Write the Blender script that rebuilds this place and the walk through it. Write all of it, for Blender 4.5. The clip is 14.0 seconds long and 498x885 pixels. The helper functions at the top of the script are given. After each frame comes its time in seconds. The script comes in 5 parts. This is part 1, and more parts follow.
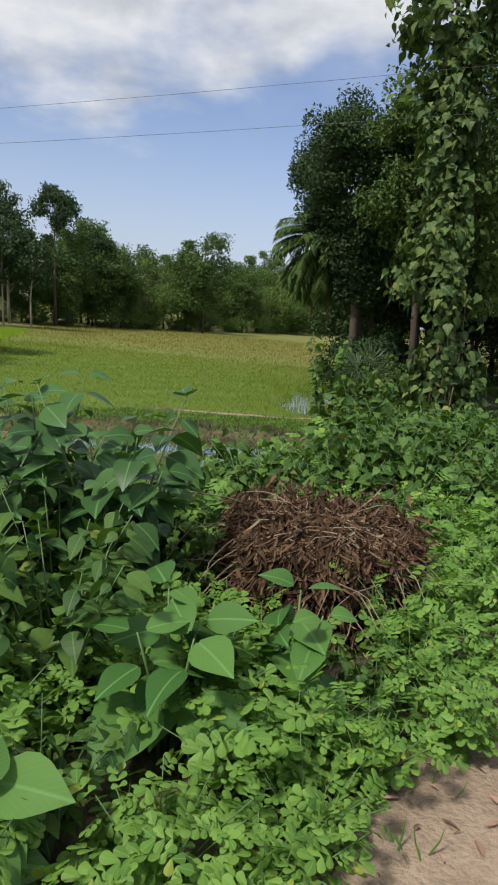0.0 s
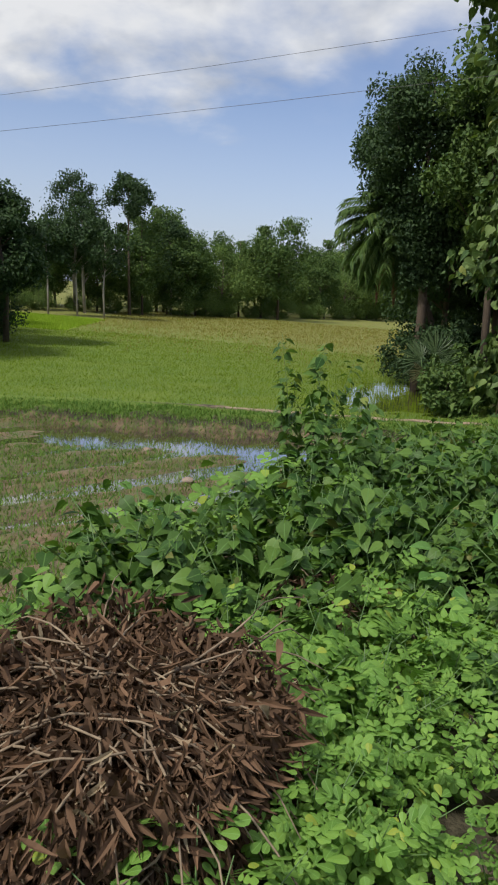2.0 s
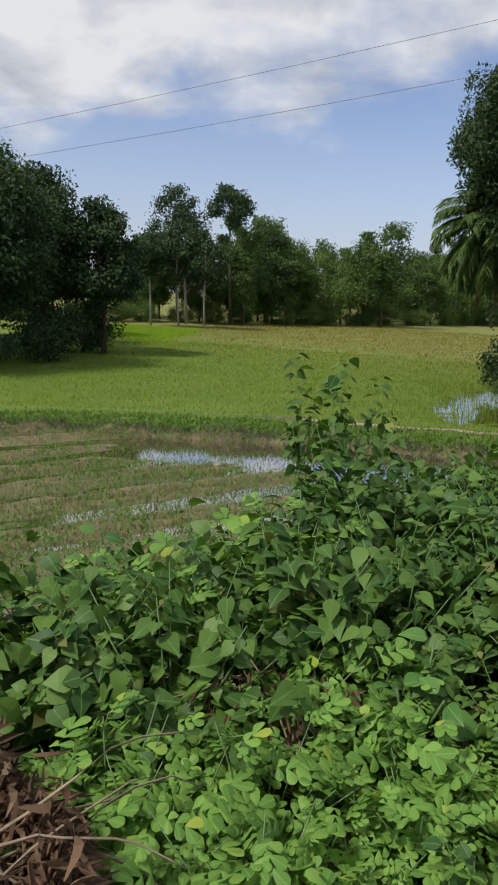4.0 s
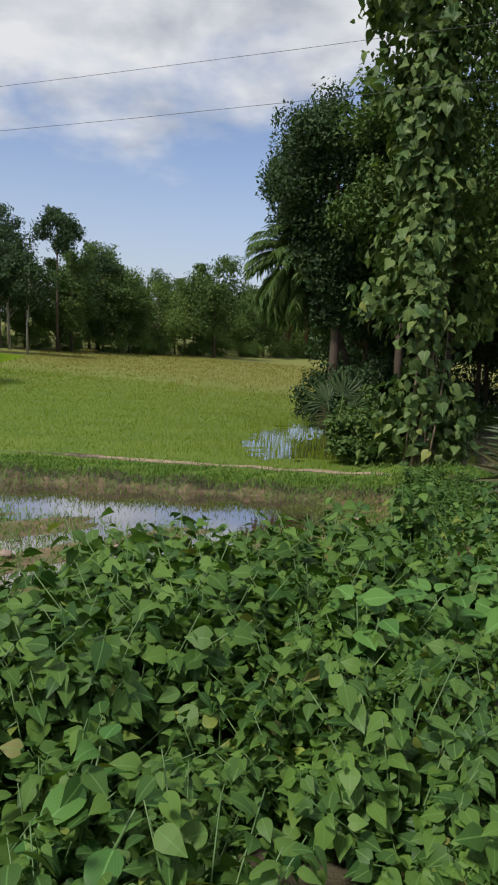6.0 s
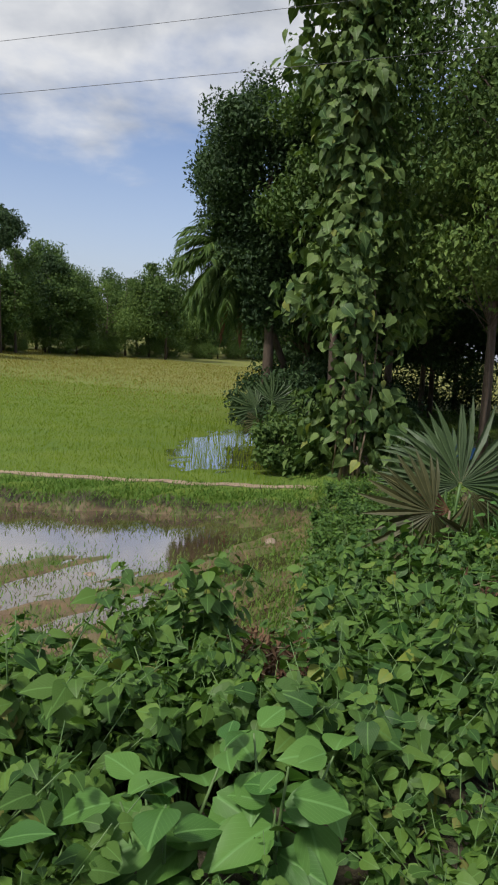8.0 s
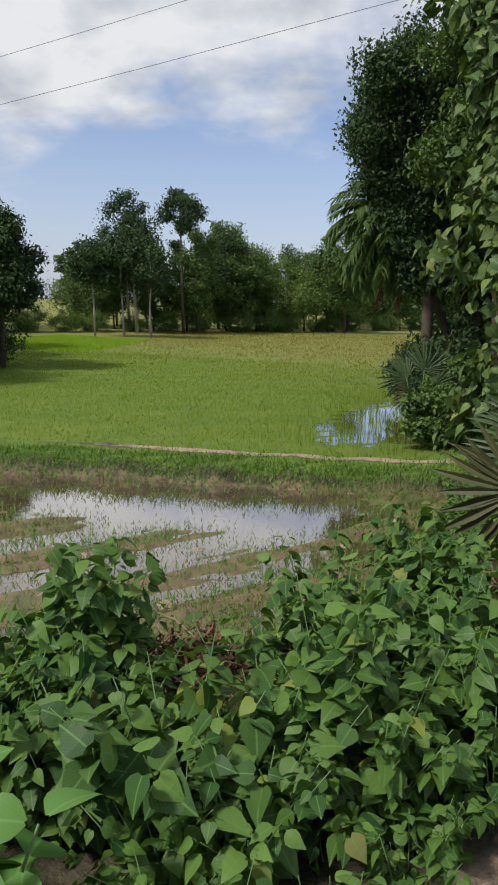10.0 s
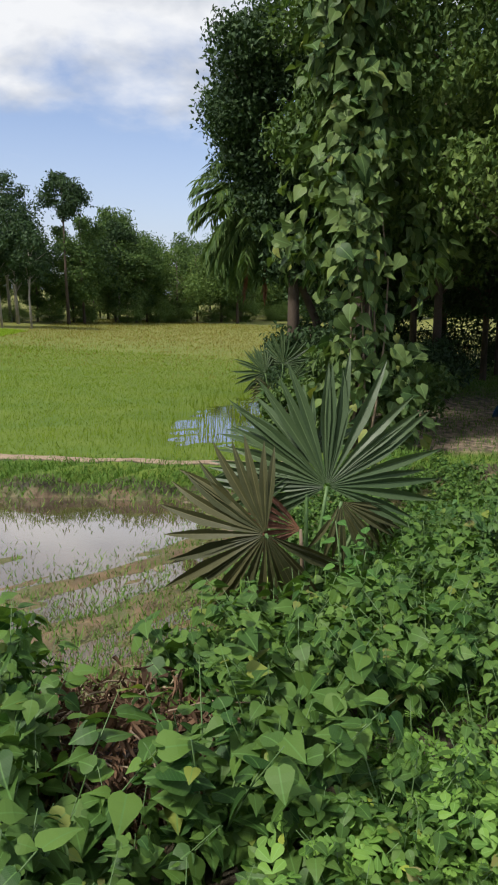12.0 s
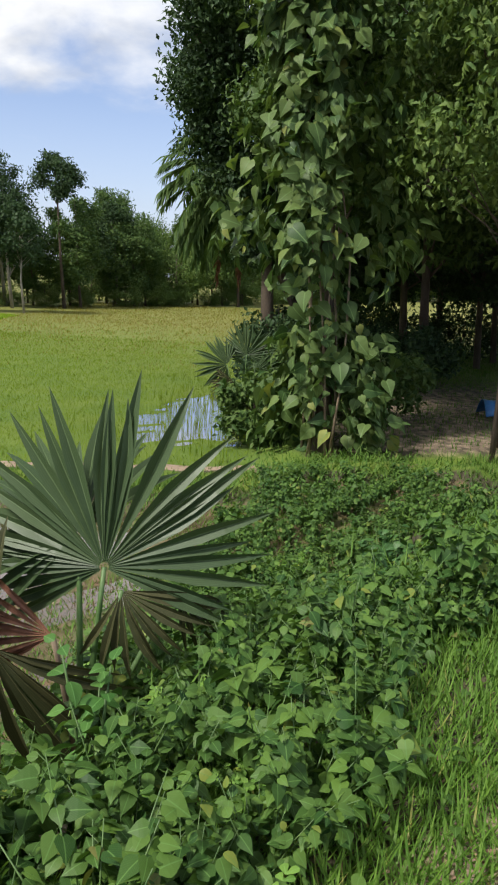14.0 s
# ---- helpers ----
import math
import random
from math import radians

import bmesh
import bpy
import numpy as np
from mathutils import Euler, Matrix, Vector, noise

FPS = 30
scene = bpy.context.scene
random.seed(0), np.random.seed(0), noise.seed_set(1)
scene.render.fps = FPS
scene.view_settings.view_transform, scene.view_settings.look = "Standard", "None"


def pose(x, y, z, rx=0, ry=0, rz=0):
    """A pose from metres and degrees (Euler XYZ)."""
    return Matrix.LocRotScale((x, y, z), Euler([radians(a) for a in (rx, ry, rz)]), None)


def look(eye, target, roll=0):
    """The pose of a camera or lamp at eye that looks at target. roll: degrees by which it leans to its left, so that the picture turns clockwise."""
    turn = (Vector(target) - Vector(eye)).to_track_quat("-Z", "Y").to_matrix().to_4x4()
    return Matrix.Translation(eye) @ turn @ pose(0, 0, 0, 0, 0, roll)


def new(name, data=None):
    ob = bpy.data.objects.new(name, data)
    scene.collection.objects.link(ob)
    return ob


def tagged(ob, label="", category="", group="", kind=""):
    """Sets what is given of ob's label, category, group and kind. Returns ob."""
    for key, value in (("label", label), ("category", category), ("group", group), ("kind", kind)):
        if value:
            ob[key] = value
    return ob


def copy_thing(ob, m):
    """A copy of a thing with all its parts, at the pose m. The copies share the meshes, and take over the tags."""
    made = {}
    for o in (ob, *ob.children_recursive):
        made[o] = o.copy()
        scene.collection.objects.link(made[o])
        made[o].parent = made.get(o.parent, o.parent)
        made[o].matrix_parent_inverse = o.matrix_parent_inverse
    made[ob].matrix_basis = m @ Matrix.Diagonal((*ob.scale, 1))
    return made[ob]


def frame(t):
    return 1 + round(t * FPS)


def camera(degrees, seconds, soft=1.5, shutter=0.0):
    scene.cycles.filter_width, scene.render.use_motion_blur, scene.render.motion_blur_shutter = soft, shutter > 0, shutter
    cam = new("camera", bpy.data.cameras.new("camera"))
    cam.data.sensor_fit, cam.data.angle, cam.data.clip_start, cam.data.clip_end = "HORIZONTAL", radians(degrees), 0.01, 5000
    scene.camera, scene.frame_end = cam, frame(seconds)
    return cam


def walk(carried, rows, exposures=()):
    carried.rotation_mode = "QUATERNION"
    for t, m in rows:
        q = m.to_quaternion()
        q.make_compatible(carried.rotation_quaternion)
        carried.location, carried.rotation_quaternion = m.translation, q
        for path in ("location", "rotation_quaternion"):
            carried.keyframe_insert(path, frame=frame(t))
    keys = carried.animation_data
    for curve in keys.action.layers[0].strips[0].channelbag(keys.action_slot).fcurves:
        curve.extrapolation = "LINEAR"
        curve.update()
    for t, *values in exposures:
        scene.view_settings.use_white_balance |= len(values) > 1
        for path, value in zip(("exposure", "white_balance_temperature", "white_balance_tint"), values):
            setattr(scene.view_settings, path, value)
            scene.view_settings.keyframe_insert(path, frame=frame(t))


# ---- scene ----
SKY_STRENGTH, SUN_POWER = 0.1, 3.2
HAZE, CLOUD_GREY, CLOUD_WHITE = (0.42, 0.47, 0.59), (0.36, 0.39, 0.45), (0.62, 0.63, 0.65)
cam = camera(38.3, 14.0, 2.1)

PATH = [
    (0, (0.316, 0.098, 1.384), (0.132, 2.058, 1.031), 5.0),
    (0.5, (0.52, 0.537, 1.397), (0.209, 2.467, 0.979), 8.2),
    (0.8, (0.602, 0.864, 1.452), (0.289, 2.792, 1.019), 12.2),
    (1, (0.698, 1.013, 1.455), (0.384, 2.942, 1.034), 10.2),
    (1.1, (0.73, 1.076, 1.449), (0.418, 3.008, 1.033), 9.1),
    (1.5, (0.934, 1.44, 1.524), (0.651, 3.383, 1.145), 9.5),
    (2, (1.096, 1.796, 1.545), (0.692, 3.712, 1.137), 4.2),
    (2.2, (1.119, 1.96, 1.56), (0.692, 3.873, 1.162), 6.3),
    (4.3, (1.626, 2.952, 1.577), (0.928, 4.783, 1.178), 2.5),
    (4.5, (1.709, 3.126, 1.594), (1.075, 4.984, 1.211), 3.6),
    (5, (1.862, 3.507, 1.607), (1.47, 5.439, 1.272), 6.3),
    (5.5, (2.084, 3.835, 1.624), (1.765, 5.783, 1.303), 3.6),
    (6, (2.348, 4.287, 1.632), (2.072, 6.246, 1.336), 4.7),
    (6.5, (2.527, 4.653, 1.67), (2.275, 6.62, 1.414), 6.6),
    (7, (2.835, 5.078, 1.686), (2.696, 7.057, 1.438), 5.0),
    (7.5, (3.05, 5.487, 1.697), (2.898, 7.46, 1.407), 4.0),
    (7.7, (3.123, 5.723, 1.727), (2.993, 7.699, 1.444), 4.8),
    (9.8, (4.181, 6.629, 1.694), (3.482, 8.468, 1.336), 2.4),
    (10, (4.281, 6.843, 1.658), (3.611, 8.688, 1.276), 1.8),
    (10.2, (4.348, 7.043, 1.634), (3.752, 8.915, 1.259), 3.1),
    (10.5, (4.454, 7.283, 1.641), (3.952, 9.173, 1.222), 2.1),
    (11, (4.708, 7.757, 1.648), (4.21, 9.657, 1.274), 2.8),
    (11.5, (4.927, 8.201, 1.644), (4.468, 10.105, 1.239), 3.0),
    (12, (5.184, 8.626, 1.668), (4.768, 10.541, 1.269), 2.1),
    (12.5, (5.407, 8.989, 1.712), (4.934, 10.878, 1.253), 2.7),
    (13, (5.597, 9.436, 1.737), (5.206, 11.336, 1.25), 4.2),
    (13.5, (5.788, 9.728, 1.751), (5.357, 11.629, 1.302), 0.5),
    (14, (6.026, 10.282, 1.782), (5.587, 12.181, 1.336), 2.0),
]
walk(cam, [(t, look(eye, target, roll)) for t, eye, target, roll in PATH], [(0, 0.35), (5, 0.3), (8, 0.3), (11, 0.45), (14, 0.68)])

# ---- sky and sun: a bright, mostly veiled sun behind the left shoulder ----
SUN_EL, SUN_AZ = 52, 215
world = bpy.data.worlds.new("sky")
scene.world = world
world.use_nodes = True
wn, wl = world.node_tree.nodes, world.node_tree.links
wn.clear()


def wnode(kind, **kw):
    n = wn.new(kind)
    for k, v in kw.items():
        if k == "operation":
            n.operation = v
        elif k == "values":
            for i, q in v.items():
                n.inputs[i].default_value = q
    return n


out = wnode("ShaderNodeOutputWorld")
bg = wnode("ShaderNodeBackground", values={"Strength": 1.0})
sky = wnode("ShaderNodeTexSky")
sky.sky_type, sky.sun_disc = "NISHITA", False
sky.sun_elevation, sky.sun_rotation = radians(SUN_EL), radians(SUN_AZ)
sky.air_density, sky.dust_density = 1.0, 1.2
sky_dim = wnode("ShaderNodeVectorMath", operation="SCALE", values={3: SKY_STRENGTH})
wl.new(sky.outputs[0], sky_dim.inputs[0])
sky_blue = wnode("ShaderNodeVectorMath", operation="MULTIPLY", values={1: (1.0, 0.98, 1.1)})
wl.new(sky_dim.outputs[0], sky_blue.inputs[0])
tc = wnode("ShaderNodeTexCoord")
sep = wnode("ShaderNodeSeparateXYZ")
wl.new(tc.outputs["Generated"], sep.inputs[0])
# cloud sheet: position on a flat layer overhead
zc = wnode("ShaderNodeMath", operation="MAXIMUM", values={1: 0.06})
wl.new(sep.outputs["Z"], zc.inputs[0])
zc2 = wnode("ShaderNodeMath", operation="ADD", values={1: 0.3})
wl.new(zc.outputs[0], zc2.inputs[0])
inv = wnode("ShaderNodeMath", operation="DIVIDE", values={0: 1.0})
wl.new(zc2.outputs[0], inv.inputs[1])
plane = wnode("ShaderNodeVectorMath", operation="SCALE")
wl.new(tc.outputs["Generated"], plane.inputs[0])
wl.new(inv.outputs[0], plane.inputs[3])
nz = wnode("ShaderNodeTexNoise", values={"Scale": 3.1, "Detail": 8.0, "Roughness": 0.52, "Distortion": 0.1})
wl.new(plane.outputs[0], nz.inputs["Vector"])
# the cloud bank rises from the horizon's left to overhead
tilt = wnode("ShaderNodeMath", operation="MULTIPLY_ADD", values={1: -0.24, 2: -0.345})
wl.new(sep.outputs["X"], tilt.inputs[0])
bank = wnode("ShaderNodeMath", operation="ADD")
wl.new(tilt.outputs[0], bank.inputs[0])
wl.new(sep.outputs["Z"], bank.inputs[1])
nzc = wnode("ShaderNodeMath", operation="MULTIPLY_ADD", values={1: 0.32, 2: -0.145})
wl.new(nz.outputs["Fac"], nzc.inputs[0])
edge = wnode("ShaderNodeMath", operation="ADD")
wl.new(bank.outputs[0], edge.inputs[0])
wl.new(nzc.outputs[0], edge.inputs[1])
mask = wnode("ShaderNodeMapRange", values={"From Min": -0.045, "From Max": 0.06, "To Min": 0.0, "To Max": 1.0})
mask.interpolation_type = "SMOOTHSTEP"
wl.new(edge.outputs[0], mask.inputs["Value"])
# thin haze and wisps lower down
nz2 = wnode("ShaderNodeTexNoise", values={"Scale": 2.4, "Detail": 6.0, "Roughness": 0.5, "Distortion": 0.3})
wl.new(plane.outputs[0], nz2.inputs["Vector"])
wisp = wnode("ShaderNodeMapRange", values={"From Min": 0.42, "From Max": 0.78, "To Min": 0.0, "To Max": 0.36})
wl.new(nz2.outputs["Fac"], wisp.inputs["Value"])
haze = wnode("ShaderNodeMapRange", values={"From Min": 0.02, "From Max": 0.26, "To Min": 0.6, "To Max": 0.0})
wl.new(sep.outputs["Z"], haze.inputs["Value"])
veil = wnode("ShaderNodeMath", operation="MAXIMUM")
wl.new(wisp.outputs[0], veil.inputs[0])
wl.new(haze.outputs[0], veil.inputs[1])
m1 = wnode("ShaderNodeMix")
m1.data_type = "RGBA"
m1.inputs["B"].default_value = (*HAZE, 1)
wl.new(veil.outputs[0], m1.inputs["Factor"])
wl.new(sky_blue.outputs[0], m1.inputs["A"])
# cloud tone: bright tops, grey folds
nz3 = wnode("ShaderNodeTexNoise", values={"Scale": 5.0, "Detail": 8.0, "Roughness": 0.5, "Distortion": 0.2})
wl.new(plane.outputs[0], nz3.inputs["Vector"])
tone = wnode("ShaderNodeValToRGB")
tone.color_ramp.elements[0].position, tone.color_ramp.elements[0].color = 0.32, (*CLOUD_GREY, 1)
tone.color_ramp.elements[1].position, tone.color_ramp.elements[1].color = 0.6, (*CLOUD_WHITE, 1)
wl.new(nz3.outputs["Fac"], tone.inputs[0])
m2 = wnode("ShaderNodeMix")
m2.data_type = "RGBA"
wl.new(mask.outputs[0], m2.inputs["Factor"])
wl.new(m1.outputs["Result"], m2.inputs["A"])
wl.new(tone.outputs[0], m2.inputs["B"])
wl.new(m2.outputs["Result"], bg.inputs["Color"])
wl.new(bg.outputs[0], out.inputs[0])

sun = new("sun", bpy.data.lights.new("sun", "SUN"))
sun.data.energy, sun.data.angle, sun.data.color = SUN_POWER, radians(7), (1.0, 0.96, 0.88)
sun_dir = Vector((math.sin(radians(SUN_AZ)) * math.cos(radians(SUN_EL)), math.cos(radians(SUN_AZ)) * math.cos(radians(SUN_EL)), math.sin(radians(SUN_EL))))
sun.matrix_world = look(sun_dir * 60, (0, 0, 0))


# ---- materials ----
def material(name):
    m = bpy.data.materials.new(name)
    m.use_nodes = True
    nt = m.node_tree
    return m, nt, nt.nodes, nt.links, nt.nodes["Principled BSDF"]


def mixrgb(nt, fac, a, b, mode="MIX"):
    n = nt.nodes.new("ShaderNodeMix")
    n.data_type, n.blend_type = "RGBA", mode
    for key, v in (("Factor", fac), ("A", a), ("B", b)):
        sock = [i for i in n.inputs if i.name == key and (i.type == "RGBA" or key == "Factor" and i.type == "VALUE")][0]
        if hasattr(v, "is_output"):
            nt.links.new(v, sock)
        elif key == "Factor":
            sock.default_value = v
        else:
            sock.default_value = (*v, 1)
    return [o for o in n.outputs if o.type == "RGBA"][0]


def noise_of(nt, scale, detail=5.0, rough=0.55, coord="Object", stretch=None):
    tcn = nt.nodes.new("ShaderNodeTexCoord")
    n = nt.nodes.new("ShaderNodeTexNoise")
    n.inputs["Scale"].default_value, n.inputs["Detail"].default_value, n.inputs["Roughness"].default_value = scale, detail, rough
    src = tcn.outputs[coord]
    if stretch:
        mp = nt.nodes.new("ShaderNodeMapping")
        mp.inputs["Scale"].default_value = stretch
        nt.links.new(src, mp.inputs["Vector"])
        src = mp.outputs[0]
    nt.links.new(src, n.inputs["Vector"])
    return n.outputs["Fac"]


def remap(nt, v, a, b, lo=0.0, hi=1.0):
    n = nt.nodes.new("ShaderNodeMapRange")
    for i, q in (("From Min", a), ("From Max", b), ("To Min", lo), ("To Max", hi)):
        n.inputs[i].default_value = q
    nt.links.new(v, n.inputs["Value"])
    return n.outputs[0]


def leaf_material(name, dark, light, rib=None, rough=0.5, glow=0.3, odd=None, scale=9.0):
    """Leaf: tone varies leaf by leaf, a paler midrib and side veins, blotches, light through the blade."""
    m, nt, N, L, b = material(name)
    dark, light = [(c[0] * 1.2, c[1], c[2] * 1.05) for c in (dark, light)]
    geo, inf = N.new("ShaderNodeNewGeometry"), N.new("ShaderNodeObjectInfo")
    rnd = N.new("ShaderNodeMath")
    rnd.operation = "ADD"
    L.new(geo.outputs["Random Per Island"], rnd.inputs[0])
    L.new(inf.outputs["Random"], rnd.inputs[1])
    fr = N.new("ShaderNodeMath")
    fr.operation = "FRACT"
    L.new(rnd.outputs[0], fr.inputs[0])
    col = mixrgb(nt, fr.outputs[0], dark, light)
    if odd:
        col = mixrgb(nt, remap(nt, fr.outputs[0], 0.975, 0.985), col, odd)
    blot = noise_of(nt, scale)
    col = mixrgb(nt, remap(nt, blot, 0.35, 0.8, 0, 0.45), col, tuple(c * 0.6 + 0.4 * d for c, d in zip(dark, light)))
    if rib:
        uv = N.new("ShaderNodeUVMap")
        sx = N.new("ShaderNodeSeparateXYZ")
        L.new(uv.outputs[0], sx.inputs[0])
        ab = N.new("ShaderNodeMath")
        ab.operation = "ABSOLUTE"
        L.new(sx.outputs["X"], ab.inputs[0])
        line = remap(nt, ab.outputs[0], 0.03, 0.08, 0.75, 0.0)
        # side veins: a saw along the blade, slanting forward
        saw = N.new("ShaderNodeMath")
        saw.operation = "MULTIPLY_ADD"
        saw.inputs[1].default_value = -0.75
        L.new(ab.outputs[0], saw.inputs[0])
        L.new(sx.outputs["Y"], saw.inputs[2])
        mul = N.new("ShaderNodeMath")
        mul.operation = "MULTIPLY"
        mul.inputs[1].default_value = 7.0
        L.new(saw.outputs[0], mul.inputs[0])
        f2 = N.new("ShaderNodeMath")
        f2.operation = "FRACT"
        L.new(mul.outputs[0], f2.inputs[0])
        vein = remap(nt, f2.outputs[0], 0.0, 0.16, 0.32, 0.0)
        mx = N.new("ShaderNodeMath")
        mx.operation = "MAXIMUM"
        L.new(line, mx.inputs[0])
        L.new(vein, mx.inputs[1])
        col = mixrgb(nt, mx.outputs[0], col, rib)
        bp = N.new("ShaderNodeBump")
        bp.inputs["Strength"].default_value, bp.inputs["Distance"].default_value = 0.35, 0.004
        L.new(f2.outputs[0], bp.inputs["Height"])
        L.new(bp.outputs[0], b.inputs["Normal"])
    L.new(col, b.inputs["Base Color"])
    b.inputs["Roughness"].default_value = rough
    b.inputs["Specular IOR Level"].default_value = 0.24
    tr = N.new("ShaderNodeBsdfTranslucent")
    L.new(mixrgb(nt, 1.0, col, (1.0, 1.05, 0.45), "MULTIPLY"), tr.inputs["Color"])
    mixs = N.new("ShaderNodeMixShader")
    mixs.inputs[0].default_value = glow
    L.new(b.outputs[0], mixs.inputs[1])
    L.new(tr.outputs[0], mixs.inputs[2])
    L.new(mixs.outputs[0], N["Material Output"].inputs["Surface"])
    return m


def rough_material(name, dark, light, scale=4.0, rough=0.85, bump=0.02, stretch=None, fine=40.0):
    """Bark, stalks, soil: two scales of tone and relief."""
    m, nt, N, L, b = material(name)
    big, small = noise_of(nt, scale, 6, 0.6, "Object", stretch), noise_of(nt, fine, 4, 0.6, "Object", stretch)
    col = mixrgb(nt, remap(nt, big, 0.3, 0.7), dark, light)
    col = mixrgb(nt, remap(nt, small, 0.35, 0.75, 0, 0.5), col, tuple(c * 0.5 for c in dark))
    L.new(col, b.inputs["Base Color"])
    b.inputs["Roughness"].default_value = rough
    bp = N.new("ShaderNodeBump")
    bp.inputs["Strength"].default_value, bp.inputs["Distance"].default_value = 0.8, bump
    L.new(small, bp.inputs["Height"])
    L.new(bp.outputs[0], b.inputs["Normal"])
    return m


M_CASSIA = leaf_material("sicklepod_leaf", (0.08, 0.21, 0.035), (0.19, 0.39, 0.07), (0.22, 0.4, 0.11), 0.5, 0.35, (0.34, 0.4, 0.06))
M_WEED = leaf_material("weed_leaf", (0.018, 0.068, 0.015), (0.112, 0.232, 0.044), (0.12, 0.24, 0.065), 0.5, 0.32, (0.22, 0.26, 0.05))
M_CREEP = leaf_material("creeper_leaf", (0.018, 0.068, 0.014), (0.112, 0.235, 0.04), (0.13, 0.25, 0.065), 0.5, 0.32, (0.2, 0.19, 0.06))
M_BROAD = leaf_material("broad_leaf", (0.036, 0.125, 0.026), (0.095, 0.235, 0.048), (0.15, 0.31, 0.09), 0.45, 0.28)
M_DARKSHRUB = leaf_material("dark_shrub_leaf", (0.022, 0.075, 0.02), (0.06, 0.16, 0.04), (0.12, 0.26, 0.09), 0.42, 0.25)
M_VINE = leaf_material("vine_leaf", (0.026, 0.076, 0.024), (0.135, 0.225, 0.062), (0.16, 0.26, 0.09), 0.5, 0.3, (0.25, 0.27, 0.07))
M_TREE_DARK = leaf_material("dark_tree_leaf", (0.015, 0.043, 0.017), (0.05, 0.105, 0.034), None, 0.6, 0.2, None, 0.6)
M_TREE_MID = leaf_material("tree_leaf", (0.032, 0.085, 0.022), (0.095, 0.175, 0.04), None, 0.6, 0.24, None, 0.4)
M_TREE_LIGHT = leaf_material("light_tree_leaf", (0.055, 0.125, 0.03), (0.14, 0.24, 0.055), None, 0.6, 0.28, None, 0.4)
M_PALM = leaf_material("palmyra_leaf", (0.03, 0.065, 0.026), (0.055, 0.10, 0.04), (0.16, 0.22, 0.11), 0.4, 0.15, None, 5.0)
M_PALM_OLD = leaf_material("old_palmyra_leaf", (0.03, 0.043, 0.016), (0.06, 0.07, 0.027), (0.17, 0.16, 0.08), 0.5, 0.12, None, 5.0)
M_PALM_DEAD = leaf_material("dead_palm_leaf", (0.12, 0.06, 0.035), (0.26, 0.15, 0.09), None, 0.75, 0.1, None, 6.0)
M_DEAD = leaf_material("dried_leaf", (0.036, 0.026, 0.015), (0.16, 0.112, 0.064), None, 0.85, 0.12, (0.32, 0.26, 0.17), 14.0)
M_GRASS = leaf_material("grass_blade", (0.062, 0.165, 0.022), (0.14, 0.295, 0.045), None, 0.5, 0.35, (0.34, 0.32, 0.1))
M_BANKGRASS = leaf_material("bank_grass", (0.045, 0.13, 0.018), (0.12, 0.24, 0.038), None, 0.65, 0.3, (0.22, 0.22, 0.07), 0.8)
M_STALK = rough_material("dry_stalk", (0.15, 0.105, 0.07), (0.34, 0.26, 0.17), 6, 0.8, 0.004)
M_GREENSTALK = rough_material("green_stalk", (0.06, 0.13, 0.035), (0.14, 0.22, 0.07), 8, 0.55, 0.002)
M_BARK = rough_material("bark", (0.05, 0.035, 0.025), (0.15, 0.11, 0.08), 3, 0.9, 0.03, (1, 1, 0.25))
M_BARK_PALE = rough_material("pale_bark", (0.22, 0.19, 0.16), (0.42, 0.38, 0.33), 3, 0.85, 0.02, (1, 1, 0.3))
M_BARK_RED = rough_material("reddish_bark", (0.12, 0.06, 0.035), (0.28, 0.16, 0.1), 3, 0.9, 0.03, (1, 1, 0.3))
M_TWIG = rough_material("litter_twig", (0.2, 0.14, 0.09), (0.4, 0.3, 0.2), 8, 0.85, 0.003)
M_LITTER = leaf_material("leaf_litter", (0.09, 0.055, 0.035), (0.46, 0.36, 0.25), None, 0.8, 0.1)
# near-black brown: the shade between the heap's leaves, put into the colour
M_HEAP = rough_material("heap_core_shade", (0.022, 0.016, 0.012), (0.07, 0.05, 0.036), 12, 0.9, 0.02)
M_WIRE = rough_material("wire_metal", (0.04, 0.04, 0.045), (0.08, 0.08, 0.085), 4, 0.5, 0.0005)
M_TARP = rough_material("blue_plastic", (0.03, 0.12, 0.32), (0.05, 0.2, 0.45), 3, 0.4, 0.01)
M_STONE = rough_material("clod", (0.2, 0.14, 0.1), (0.36, 0.28, 0.22), 5, 0.9, 0.01)


def rice_material():
    """Young rice: green near the bund, ripening to straw-brown in a broad uneven belt further out."""
    m = leaf_material("rice_blade", (0.1, 0.19, 0.01), (0.145, 0.25, 0.014), None, 0.8, 0.38)
    return m


M_RICE = rice_material()
M_SEEDLING = leaf_material("rice_seedling", (0.17, 0.33, 0.02), (0.25, 0.43, 0.035), None, 0.7, 0.35)
M_RICE_TAN = leaf_material("ripening_rice", (0.135, 0.15, 0.024), (0.185, 0.175, 0.033), None, 0.75, 0.3, None, 0.3)


